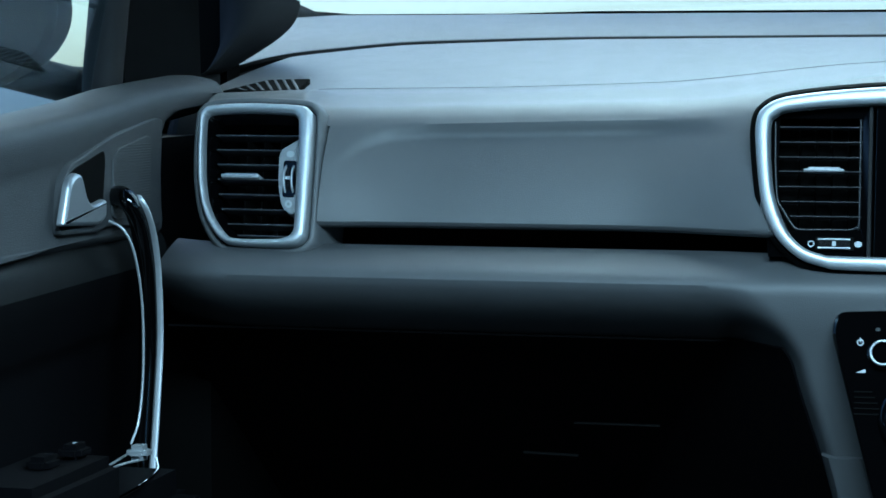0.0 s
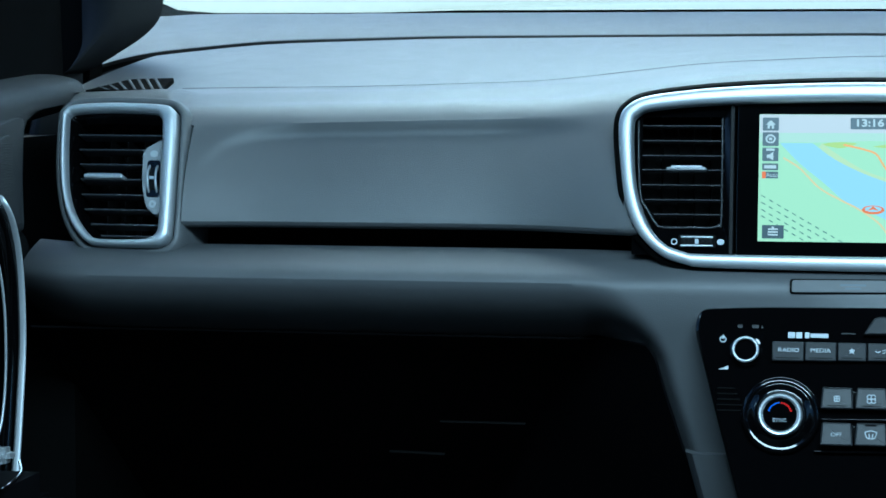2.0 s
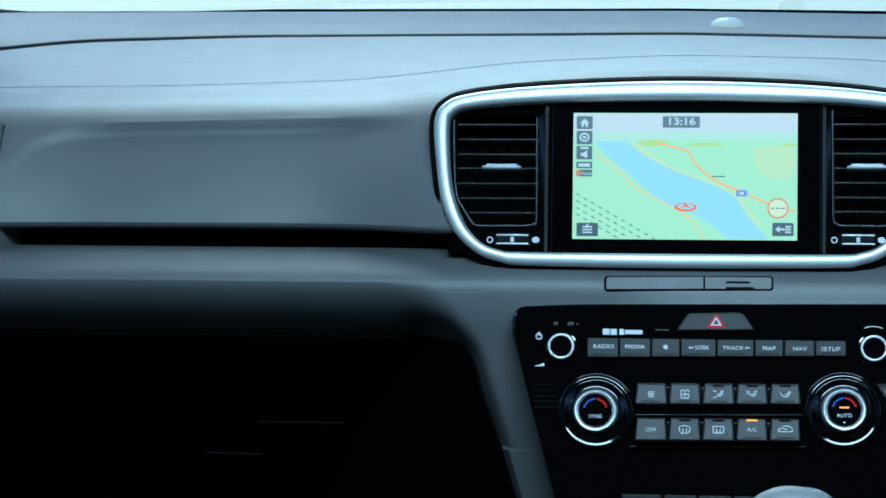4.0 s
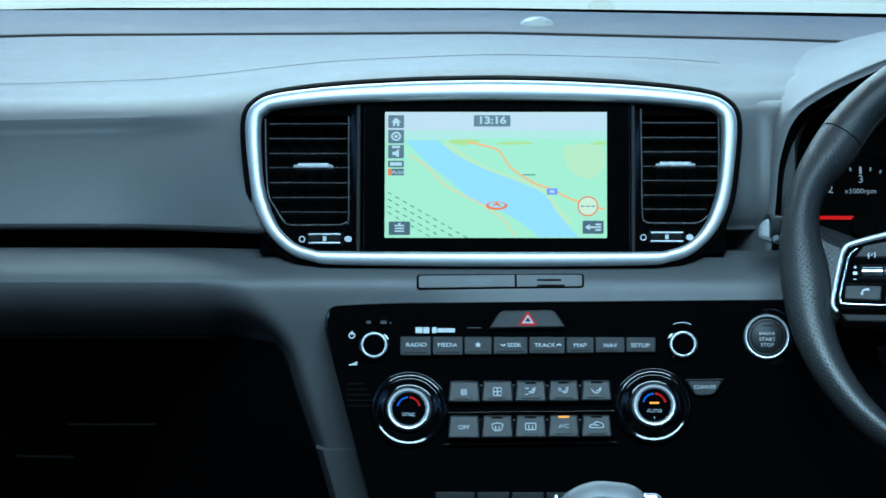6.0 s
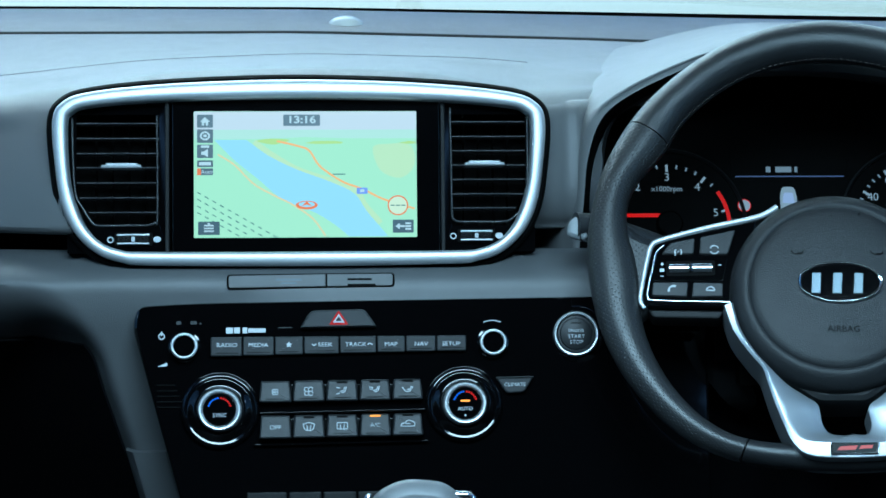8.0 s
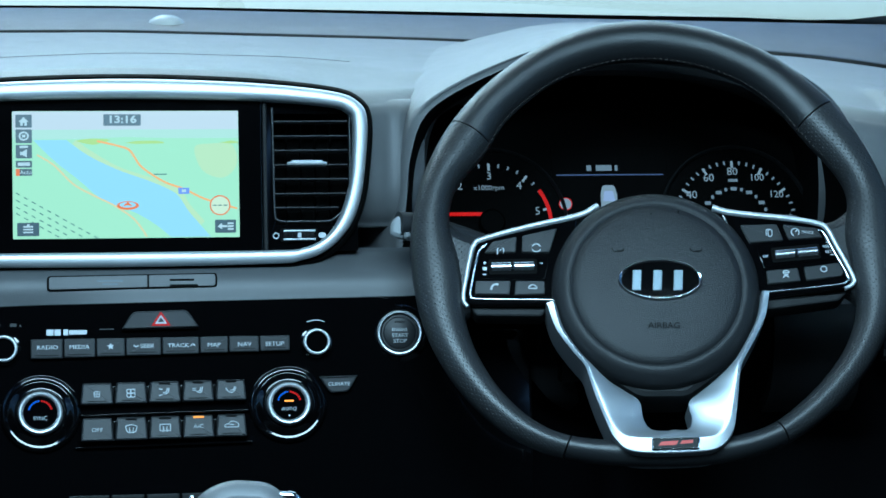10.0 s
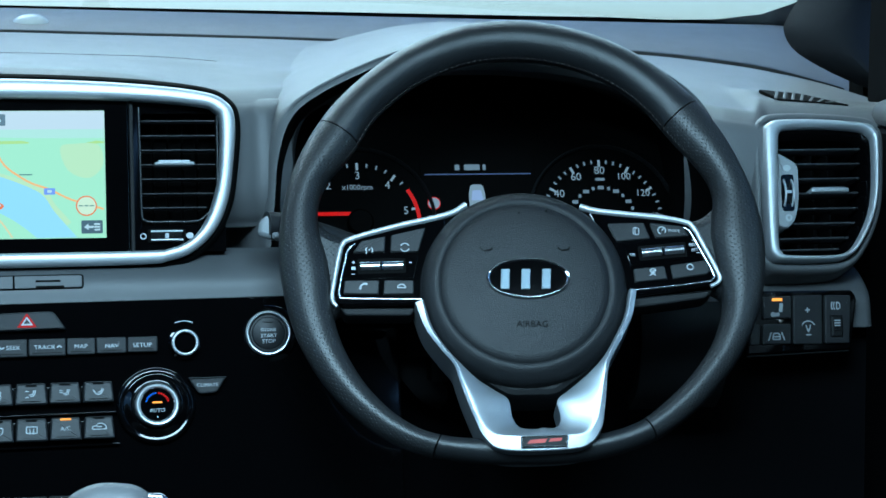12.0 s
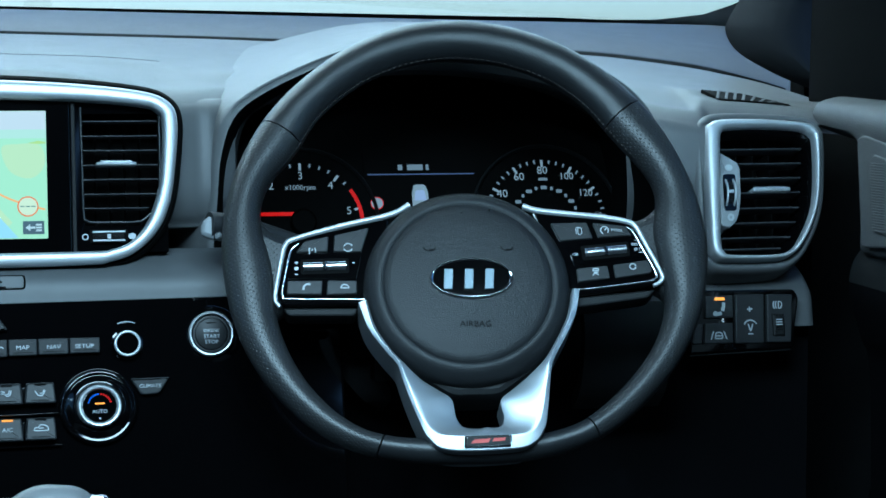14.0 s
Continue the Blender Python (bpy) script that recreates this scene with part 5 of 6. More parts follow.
def temperature_knob(cx, cy, text, label):
    k = part("temperature_knob", lathe([(17.0, 0), (16.9, 13), (16.5, 16.0), (15.6, 17.2), (14.4, 17.2), (13.5, 16.2), (13.1, 13), (0, 13)], 64, cx, cy), SATIN, climate, label, smooth=50)
    part("bezel", lathe([(30.5, -1), (30.4, 2.2), (29.6, 4.2), (28.2, 5.4), (26.6, 5.6), (25.6, 4.9), (24.8, 5.0), (22.6, 7.2), (20.2, 8.6), (18.4, 9.0), (17.4, 8.2), (17.2, 0.2)], 72, cx, cy), PIANO, k, "gloss black domed bezel ring", smooth=60)
    cap = part("cap", lathe([(12.9, 12), (12.9, 14.4), (12.4, 14.9), (0, 14.9)], 48, cx, cy), PIANO, k, "gloss black cap with lit scale")
    for j in range(6):
        a0, a1 = -78 + 13 * j, -78 + 13 * j + 9
        for sgn, mat, nm in ((1, LIT_BLUE, "cold_mark"), (-1, LIT_RED, "warm_mark")):
            pts = [(cx + sgn * 8.6 * math.sin(radians(a)), cy + 0.8 + 8.6 * math.cos(radians(a))) for a in (a0, (a0 + a1) / 2, a1)]
            layer(nm, stroke(pts, 1.6 if sgn < 0 else 1.3, 3), 15.0, mat, cap)
    words(text, 4.2, cx, cy - 4.4, 15.05, PAPER, cap, "printed word " + text, 1.0)
    return cap


temperature_knob(-63.0, -53.4, "SYNC", "round silver temperature knob marked SYNC")
cap = temperature_knob(126.5, -49.9, "AUTO", "round silver temperature knob marked AUTO")
layer("indicator", rect(122.8, -48.6, 130.2, -47.2, 0.4), 15.05, LIT_AMBER, cap, "lit amber line", 0.3)
layer("pointer_mark", ellipse(126.5, -59.6, 0.7, 0.7, 10), 15.0, PAPER, cap)

def fan(x, y, r):
    """Four blades round a hub."""
    return [arc(x + r * 0.55 * math.cos(q), y + r * 0.55 * math.sin(q), r * 0.42, 0, 340, 10) for q in (0.8, 2.37, 3.94, 5.51)]


def seated(x, y, ways):
    """A seated figure with arrows for the air."""
    return [[(x + 3.4, y + 3.2), (x + 2.2, y - 0.8), (x - 0.6, y - 1.6)], [(x + 2.0, y + 3.0), (x + 1.2, y + 0.2), (x - 1.6, y - 0.6)]] + [[(x - 4.4, y + v), (x - 1.6, y + v * 0.8)] for v in ways]


SIGNS = {
    (0, 0): lambda x, y: (fan(x, y, 2.6),),
    (0, 1): lambda x, y: (fan(x, y, 4.0),),
    (0, 2): lambda x, y: (seated(x, y, (2.6, -2.6)),),
    (0, 3): lambda x, y: (seated(x, y, (2.2, 0.6)),),
    (0, 4): lambda x, y: ([[(x - 4, y + 1.6), (x - 1.8, y - 1.6)], [(x - 1.8, y - 1.6), (x + 1.4, y - 1.8), (x + 4, y + 2.0)], [(x - 0.4, y - 0.2), (x + 1.8, y + 0.2), (x + 3.0, y + 2.6)]],),
    (1, 1): lambda x, y: ([[(x - 4.4, y + 2.0), (x, y + 3.2), (x + 4.4, y + 2.0)], [(x - 4.4, y + 2.0), (x - 2.8, y - 2.4), (x + 2.8, y - 2.4), (x + 4.4, y + 2.0)], [(x - 1.6, y - 3.4), (x - 1.2, y - 1.4), (x - 1.6, y + 1.0)], [(x + 1.6, y - 3.4), (x + 1.2, y - 1.4), (x + 1.6, y + 1.0)]],),
    (1, 2): lambda x, y: ([[(x - 4, y - 2.4), (x - 4, y + 2.6)], [(x - 4, y + 2.6), (x + 4, y + 2.6)], [(x + 4, y + 2.6), (x + 4, y - 2.4)], [(x + 4, y - 2.4), (x - 4, y - 2.4)], [(x - 1.6, y - 3.4), (x - 1.2, y - 1.4), (x - 1.6, y + 1.0)], [(x + 1.6, y - 3.4), (x + 1.2, y - 1.4), (x + 1.6, y + 1.0)]],),
    (1, 4): lambda x, y: ([[(x - 5.4, y - 1.2), (x - 4.6, y + 0.8), (x - 2.2, y + 1.2), (x - 0.6, y + 3.0), (x + 3, y + 2.8), (x + 5.2, y + 1.0), (x + 5.4, y - 1.2)], [(x - 5.4, y - 1.2), (x - 2.6, y - 1.4), (x + 2.4, y - 1.4), (x + 5.4, y - 1.2)], [(x - 1.6, y + 0.6), (x + 2, y + 0.6)]],),
}
edges = [(-32.9, -7.7), (-7.0, 18.1), (18.9, 43.8), (44.7, 69.2), (70.2, 94.2)]
for row, (y0, y1) in enumerate(((-47.4, -30.2), (-76.2, -57.6))):
    for i, (a, b) in enumerate(edges):
        lean = 0.014 * (a + 33)
        bm = slab(rounded([(a, y0 + lean, 1.2), (b, y0 + lean, 1.2), (b - 0.3, y0 + 5 + lean, 3), (b - 1.4, y1 + lean * 0.6, 1.6), (a + 1.4, y1 + lean * 0.6, 1.6), (a + 0.3, y0 + 5 + lean, 3)], 3), -2, 6.5, 1.4)
        for v in bm.verts:
            if v.co.z > 0.004:
                v.co.z += 0.0022 * (y1 / 1000 - v.co.y) / 0.018
        key = part("climate_key", bm, CLIMATE_KEY, climate, "matt grey climate key")
        cx, cy = (a + b) / 2, (y0 + y1) / 2 + lean
        if (row, i) == (1, 0):
            words("OFF", 4.6, cx, cy - 0.6, 7.9, PAPER, key, "printed word OFF", 1.1)
        elif (row, i) == (1, 3):
            words("A/C", 4.6, cx, cy - 0.4, 7.9, PAPER, key, "printed word A/C", 1.05)
        else:
            print_icon("key_mark", SIGNS[(row, i)](cx, cy - 0.4)[0], 8.0, key, 0.7)
        if (row, i) == (1, 3):
            layer("lamp", rect(cx - 4.2, y1 + lean - 3.0, cx + 4.2, y1 + lean - 1.4, 0.4), 6.9, LIT_AMBER, key, "lit amber indicator", 0.3)
        elif (row, i) not in ((0, 0), (0, 1), (1, 0)):
            layer("lamp", rect(cx - 4.2, y1 + lean - 3.0, cx + 4.2, y1 + lean - 1.4, 0.4), 6.8, DARK, key, "", 0.3)
        layer("key_line", rect(cx - 7, y0 + lean + 2.2, cx + 7, y0 + lean + 2.9, 0.2), 8.25, DARK, key)
    for i in range(4):
        x = (edges[i][1] + edges[i + 1][0]) / 2
        part("key_fin", slab(rect(x - 1.6, y0 + 1, x + 1.6, y1 - 3, 1.2), -2, 5.2, 1.4), PIANO, climate)
for y in (-55.6, -80.8):
    part("ledge", slab(rounded([(-37, y - 0.9, 0.4), (98, y + 1.1, 0.4), (98, y + 2.3, 0.4), (-37, y + 0.3, 0.4)], 2), -1, 4.2, 0.5), PIANO, climate)
key = part("climate_page_key", slab(rounded([(151.5, -28.8, 1.5), (181, -28.4, 1.5), (173.6, -40.8, 3), (159.4, -41.6, 3)], 4), -2, 5, 1.2), KEY, climate, "dark grey key marked CLIMATE")
words("CLIMATE", 4.1, 166.4, -34.6, 5.05, PAPER, key, "printed word CLIMATE", 1.05)
part("key_lip", slab(rounded([(151.5, -29.4, 0.4), (181, -29.0, 0.4), (181, -28.0, 0.4), (151.5, -28.4, 0.4)], 2), 3, 6, 0.4), KEY, key)
for i in range(5):
    part("side_rib", slab(rect(-112, -33.2 - 4.4 * i, -98 + 2 * i, -32.0 - 4.4 * i, 0.4), -1, 1.0, 0.3), DARK, climate)
for i, (a, b) in enumerate(((-42.5, -11.4), (-10.2, 15.2), (16.4, 42.0), (43.2, 70))):
    key = part("lower_key", slab(rect(a, -146, b, -118.5, 1.6), -2, 6, 1.4), HARD, climate, "dark seat heating key")
    layer("key_mark", stroke([((a + b) / 2 - 3.4, -126.2), ((a + b) / 2, -128.4), ((a + b) / 2 + 3.4, -126.0)], 0.9), 6.05, PAPER, key)

# start button
start = thing("start_button", frame_at((0.2155, 1.7665, 0.9955), 12, -5), "round black engine start button in a chrome ring", "start button")
part("ring", lathe([(17.8, -12), (17.8, 4), (17.4, 6.4), (16.7, 7.4), (15.8, 7.2), (15.2, 6.0), (15.1, 2)], 64), SATIN, start, "satin chrome ring", smooth=50)
cap = part("cap", lathe([(15.0, 0), (15.0, 3.6), (14.2, 4.6), (12.9, 4.7), (12.4, 5.9), (11.6, 6.3), (0, 6.4)], 56), CLIMATE_KEY, start, "dark grey push cap")
words("ENGINE", 3.3, 0, 2.4, 6.45, PAPER, cap, "printed word ENGINE", 1.05)
words("START", 4.2, 0.3, -2.2, 6.45, PAPER, cap, "printed word START", 1.05)
words("STOP", 4.2, 0.3, -6.6, 6.45, PAPER, cap, "printed word STOP", 1.05)
layer("lamp_line", rect(-4, 8.0, 4, 8.9, 0.3), 6.4, DARK, cap)
part("surround", lathe([(26, -16), (25, -3), (22, 1), (19, 2), (18.3, 0)], 56), PIANO, start, "gloss black flared surround", smooth=60)

# airbag lamp strip under the screen
strip = thing("airbag_lamp_strip", frame_at((0.0035, 1.7810, 1.0375), 13), "flush charcoal strip with airbag and belt lamps", "indicator strip")
part("body", slab(rounded([(-61.5, -6.4, 3), (70, -5.0, 3), (70, 6.4, 3), (-61.5, 5.4, 3)], 4), -8, 1.4, 0.8), DARK, strip)
part("lens", slab(rounded([(-60, -5.4, 2.4), (15.8, -4.4, 0.6), (15.8, 5.2, 0.6), (-60, 4.4, 2.4)], 4), 0, 1.9, 0.4), LOWER, strip, "charcoal lens")
part("lens", slab(rounded([(17, -4.4, 0.6), (68.6, -4.0, 2.4), (68.6, 5.4, 2.4), (17, 5.2, 0.6)], 4), 0, 1.9, 0.4), LOWER, strip, "charcoal lens")
for x0, x1, y in ((-23, -3, 0.9), (-19, -7, -1.6)):
    layer("lamp_bar", rect(x0, y - 0.9, x1, y + 0.9, 0.3), 1.95, LIT_DIM, strip)
layer("lamp_bar", rect(33, 0.2, 52, 1.8, 0.3), 1.95, DARK, strip)
layer("pull_notch", rect(33, -4.6, 55, -2.6, 0.4), 1.95, DARK, strip)

# glove box catch, sunk in the dark lid
catch = thing("glove_box_catch", frame_at((-0.318, 1.790, 0.910), -8), "black glove box pull set in the lid", "pull handle")
part("lip", slab(rounded([(-18, 12, 2), (52, 12, 2), (52, 13.6, 0.8), (-18, 13.4, 0.8)], 3), 1, 4, 0.6), DARK, catch)
part("lip", slab(rounded([(-60, -14, 2), (-14, -15, 2), (-14, -13.2, 0.8), (-60, -12.2, 0.8)], 3), 3, 6, 0.6), DARK, catch)

# console flank beside the panel
flank = thing("console_flank", Matrix(), "padded charcoal flank of the centre console", "console trim")
rows = []
for z in columns(0.74, 0.909, 0.012):
    t = (0.909 - z) / 0.17
    x0, x1, y = -0.134 + 0.052 * t, -0.1015 + 0.050 * t, 1.745 - 0.036 * t
    rows.append([Vector((x0 - 0.004, y + 0.07, z)), Vector((x0 - 0.002, y + 0.010, z)), Vector((x0 + 0.004, y + 0.001, z)), Vector((0.5 * (x0 + x1), y - 0.002, z)), Vector((x1 - 0.004, y + 0.001, z)), Vector((x1 + 0.001, y + 0.008, z)), Vector((x1 + 0.002, y + 0.07, z))])
for i, row in enumerate(rows):
    far = 1.034 + 0.047 * (0.909 - (0.74 + (0.909 - 0.74) * i / (len(rows) - 1))) / 0.17
    for v in row:
        v.x, v.y, v.z = v.x * far, v.y * far, 1.205 + (v.z - 1.205) * far
top = [Vector((p.x, p.y + 0.012, p.z + 0.002)) for p in rows[-1]]
part("pad", grid(rows + [top]), LOWER, flank)

# gear selector
gear = thing("gear_selector", frame_at((0.073, 1.45, 0.915), 12), "gear selector with grey leather top and chrome collar", "gear selector")
part("knob", slab(rounded([(-38, -50, 8), (38, -50, 8), (33, 10, 12), (20, 22.5, 18), (-8, 25, 18), (-28, 15, 14)], 6), -34, 12, 10), GEAR_SKIN, gear, "grey leather knob", smooth=70)
part("collar", sweep([Vector((p.x / 1000, p.y / 1000, 0.002)) for p in spline([Vector(q) for q in ((-40, -40), (-32, 8), (-28.5, 13.5))], 6)], circle(0.0022, 8)), CHROME, gear, "chrome side strip", smooth=80)
part("collar", sweep([Vector((p.x / 1000, p.y / 1000, 0.002)) for p in spline([Vector(q) for q in ((40, -40), (38, 8), (26, 14))], 6)], circle(0.003, 8)), CHROME, gear, "chrome side strip", smooth=80)
part("boot", box(-0.03, -0.16, -0.03, 0.03, -0.04, 0.0, 0.008), RUBBER, gear)
console = thing("centre_console", Matrix(), "black centre console between the seats", "console")
part("tunnel", box(-0.06, 0.70, 0.44, 0.20, 1.72, 0.79, 0.02), DARK, console)

# switch panel by the driver's door
switches = thing("switch_panel", frame_at((0.69, 1.81, 0.985), 10), "black panel with four grey switches", "switch panel")
part("frame", slab(rounded([(-66, -22, 3), (26, -19, 4), (33.5, 24, 5), (30, 31, 5), (-62, 31.5, 3)], 4), -20, 0, 1.5), PIANO, switches)
part("rail", slab(rounded([(-66, -24, 0.5), (24, -21, 0.5), (24, -20, 0.5), (-66, -22.6, 0.5)], 2), -2, 1.2, 0.4), HARD, switches)
for pts in ([(-51.5, 7.5), (-27.2, 7.7), (-26.4, 26.9), (-51, 26.5)], [(-54, -14), (-28.1, -13.7), (-27.6, 3.4), (-52.3, 3.5)], [(-26.4, -14.3), (-0.9, -14.6), (1.3, 27.2), (-24.4, 27.2)], [(1.9, -14.2), (23.7, -14.2), (26.8, 26.2), (4.0, 27.0)], [(-64, -14), (-56, -14), (-54, 3.4), (-63, 3.4)]):
    part("switch", slab(rounded([(x, y, 1.4) for x, y in pts], 3), -2, 3.6, 1.0), KEY, switches, "matt grey switch")
layer("lamp", rect(-43.4, 22.6, -34.4, 25.0, 0.5), 3.65, LIT_AMBER, switches, "lit amber indicator", 0.3)
print_icon("seat_mark", [[(-35.4, 20.6), (-35.8, 17), (-36.6, 13.6)], [(-37.4, 11.8), (-40, 11.2), (-43, 11.2)]], 3.65, switches, 3.0, [(-43, 11.4, 2.2)])
print_icon("lane_mark", [[(-48, -10.5), (-45.4, -3.6)], [(-33.8, -10.5), (-36.4, -3.6)], [(-44.2, -9.4), (-43.2, -5.0), (-38.6, -5.0), (-37.6, -9.4)], [(-44.2, -9.6), (-37.6, -9.6)], [(-43.4, -7.4), (-38.4, -7.4)]], 3.65, switches, 1.1)
print_icon("dimmer_mark", [[(-14.6, 14.6), (-10.2, 14.6)], [(-12.4, 12.4), (-12.4, 16.8)], [(-14.6, -6.4), (-10.2, -6.4)], arc(-12.4, -0.8, 6.0, 25, 155, 8), [(-14.4, 2.0), (-12.4, -3.8), (-10.4, 2.0)]], 3.65, switches, 1.0, [(-12.4, -2.4, 1.0)])
print_icon("lamp_mark", [arc(13.6, 17.6, 3.0, -90, 90, 8), [(13.6, 14.6), (13.6, 20.6)], [(9.8, 20.8), (8.8, 17.6), (9.8, 14.4)], [(11.8, 20.8), (10.8, 17.6), (11.8, 14.4)]], 3.65, switches, 0.9)
part("dial", slab(rect(7.2, -9, 18.5, 10, 1.5), 0, 5.6, 2), HARD, switches, "ribbed lamp-level dial")
for i in range(5):
    layer("dial_mark", rect(10.2, 4.6 - 2.1 * i, 15.6, 5.5 - 2.1 * i, 0.2), 5.65, PAPER if i < 3 else DARK, switches)

# stalk behind the wheel, and column shroud
stalk = thing("column_stalk", Matrix(), "short grey column stalk behind the steering wheel", "stalk")
path = [Vector(p) for p in ((0.300, 1.775, 1.060), (0.262, 1.765, 1.073), (0.232, 1.757, 1.081), (0.213, 1.752, 1.0825))]
part("lever", sweep(spline(path, 6), [(x * 0.0085, y * 0.0085) for x, y in circle(1, 16)], scale=[0.75 + 0.45 * i / 18 for i in range(19)]), KEY, stalk, "grey tapered lever", smooth=70)
part("head", slab(rounded([(-8.2, -6.5, 4), (-7.4, 4, 5), (-1.5, 9.4, 4), (9, 9, 3), (9, -9.6, 3), (0, -9.2, 5)], 5), -8, 8, 4), POD, stalk, "pale grey rounded end", m=frame_at((0.2155, 1.755, 1.0797), 10, -20), smooth=70)
part("head_line", slab(rounded([(3.4, -9.8, 0.4), (4.2, -9.8, 0.4), (4.2, 9.4, 0.4), (3.4, 9.4, 0.4)], 2), -8, 8.3, 0.2), HARD, stalk, m=frame_at((0.2155, 1.755, 1.0797), 10, -20))
paddle = thing("gear_paddle", Matrix(), "silver-tipped shift paddle behind the wheel spoke", "paddle")
part("blade", slab(rounded([(-138, 4, 3), (-112, 14, 4), (-116, 4, 3), (-132, -4, 3)], 4), -34, -24, 2), KEY, paddle, m=frame_at((0.4044, 1.7046, 1.0725), 27.07, -8.51))
part("tip", slab(ellipse(-128.5, 1.5, 8, 3.6, 24), -24, -16, 2.5), SATIN, paddle, "silver tip", m=frame_at((0.4044, 1.7046, 1.0725), 27.07, -8.51) @ pose(0, 0.0, 0, 0, 0, 3))
paddle = thing("gear_paddle", Matrix(), "silver-tipped shift paddle behind the wheel spoke", "paddle")
part("tip", slab(ellipse(104, 20, 9, 4, 24), -24, -14, 2.5), SATIN, paddle, "silver tip", m=frame_at((0.4044, 1.7046, 1.0725), 27.07, -8.51) @ pose(0, 0, 0, 0, 0, -4))
part("blade", slab(rounded([(96, 18, 3), (116, 18, 3), (118, 2, 3), (96, 2, 3)], 4), -34, -24, 2), KEY, paddle, m=frame_at((0.4044, 1.7046, 1.0725), 27.07, -8.51))
shroud = thing("column_shroud", Matrix(), "black plastic shroud round the steering column", "column shroud")
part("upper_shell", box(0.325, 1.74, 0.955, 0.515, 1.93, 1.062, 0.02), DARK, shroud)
part("lower_shell", grid([spline([Vector((x, 1.775, 1.01)), Vector((x, 1.768, 0.985)), Vector((x, 1.778, 0.95)), Vector((x, 1.80, 0.93))], 4) for x in columns(0.518, 0.592, 0.012)], thick=0.01), HARD, shroud, "dark grey panel below the column")
part("side_shell", grid([spline([Vector((0.297 + 0.003 * i, 1.80, 1.005)), Vector((0.31 + 0.004 * i, 1.785, 0.975)), Vector((0.335 + 0.004 * i, 1.79, 0.945)), Vector((0.36, 1.81, 0.93))], 4) for i in range(8)], thick=0.006), HARD, shroud, "curved dark side of the shroud")


# ---- doors ----
def door(name, side, x0, dy, dz, label):
    """A front door's trim: side -1 left, 1 right; x0 its inner plane."""
    d = thing(name, Matrix(), label, "car door")
    m = frame_at((x0, 1.686 + dy, 1.101 + dz), 0, -90 * side)

    def o(pts):
        return rounded([(-side * x, y, r) for x, y, r in pts], 5)
    rows = []
    for y in columns(0.60, 1.970, 0.015):
        zt = table(y, (0.6, 1.135), (1.45, 1.160), (1.588, 1.168), (1.705, 1.177), (1.80, 1.188), (1.955, 1.200 if side < 0 else 1.196)) + dz
        push = (0.012 if side < 0 else -0.004) * max(0, (y - 1.80) / 0.15) ** 2
        key = [(-0.046, zt - 0.05), (-0.040, zt - 0.006), (-0.030, zt + 0.001), (-0.004, zt - 0.003), (0.005, zt - 0.010), (0.007, zt - 0.020), (0.004, zt - 0.034), (0.000, zt - 0.050), (0.000, zt - 0.10), (0.000, 1.068 + dz), (-0.012, 1.060 + dz)]
        gone = fade(y, 1.865, 1.91) * 0.07
        rows.append([Vector((x0 - side * (p.x + push - gone * fade(zt - p.y, 0.022, 0.05)), y + dy, p.y)) for p in spline([Vector(q) for q in key], 3)])
    tip = [Vector((v.x + side * 0.02, 1.980 + dy, v.z - 0.006)) for v in rows[-1]]
    part("upper_trim", grid(rows + [tip]), DOOR, d, "soft charcoal door shoulder")
    rows = []
    for y in columns(0.60, 1.885, 0.05):
        top = 1.060 + dz + 0.02 * (y - 1.55)
        key = [(-0.010, top), (-0.002, top - 0.012), (0.001, top - 0.035), (-0.010, top - 0.075), (-0.020, top - 0.12), (-0.022, 0.70), (-0.018, 0.50)]
        rows.append([Vector((x0 - side * p.x, y + dy, p.y)) for p in spline([Vector(q) for q in key], 4)])
    # downward fade into shade put into colour: dark insert above, near-black panel below
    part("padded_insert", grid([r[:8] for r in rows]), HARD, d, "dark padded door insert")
    part("lower_trim", grid([r[7:] for r in rows]), SHADED_BLACK, d, "lower door panel, shade put into its near-black colour")
    plate = part("handle_plate", slab(o([(-50, -24, 6), (-43, 18, 12), (-28, 31, 10), (64, 52.5, 20), (158, 65, 10), (173.5, 62, 6), (172, 48, 8), (161.5, -30, 8), (50, -23, 6), (26, -26, 6)]), -4, 4, 2), DOOR, d, "raised charcoal handle plate", m=m @ Matrix.Translation((0, 0, 0.003)))
    if side < 0:
        part("recess", slab(o([(-50, -20, 3), (-42, 19, 6), (-22, 27, 6), (38.5, 39.5, 4), (41.4, 32, 4), (36, 0, 5), (30, -20, 4)]), 3, 4.5, 0.4), DARK, plate, "black hollow behind the lever")
        part("lever", slab(o([(-58.5, -16, 3), (-44, 19, 7), (-29, 24.5, 6), (-19, 21.5, 5), (-9, 2, 7), (3, -3, 6), (30, 0.8, 4), (29.5, -14, 4), (14, -20, 6)]), 4, 11, 3.4), SPOKE, plate, "satin silver door release lever", smooth=60)
    part("grille", slab(o([(52, -15, 5), (56, 32, 6), (65, 40, 6), (134, 49.5, 5), (142.5, 44, 5), (136, -14, 6), (62, -19, 6)]), 2, 6, 1.2), DOOR, plate, "ribbed tweeter grille")
    bm = bmesh.new()
    for i in range(26):
        y = -13 + 2.2 * i
        x_0, x1 = table(y, (-14, 57), (32, 60), (40, 72), (44, 104)), table(y, (-14, 133), (40, 139))
        slab(rect(min(-side * x_0, -side * x1), y - 0.5, max(-side * x_0, -side * x1), y + 0.5, 0.3, 1), 5.5, 6.5, 0.3, bm)
    part("grille_ribs", bm, DOOR, plate)
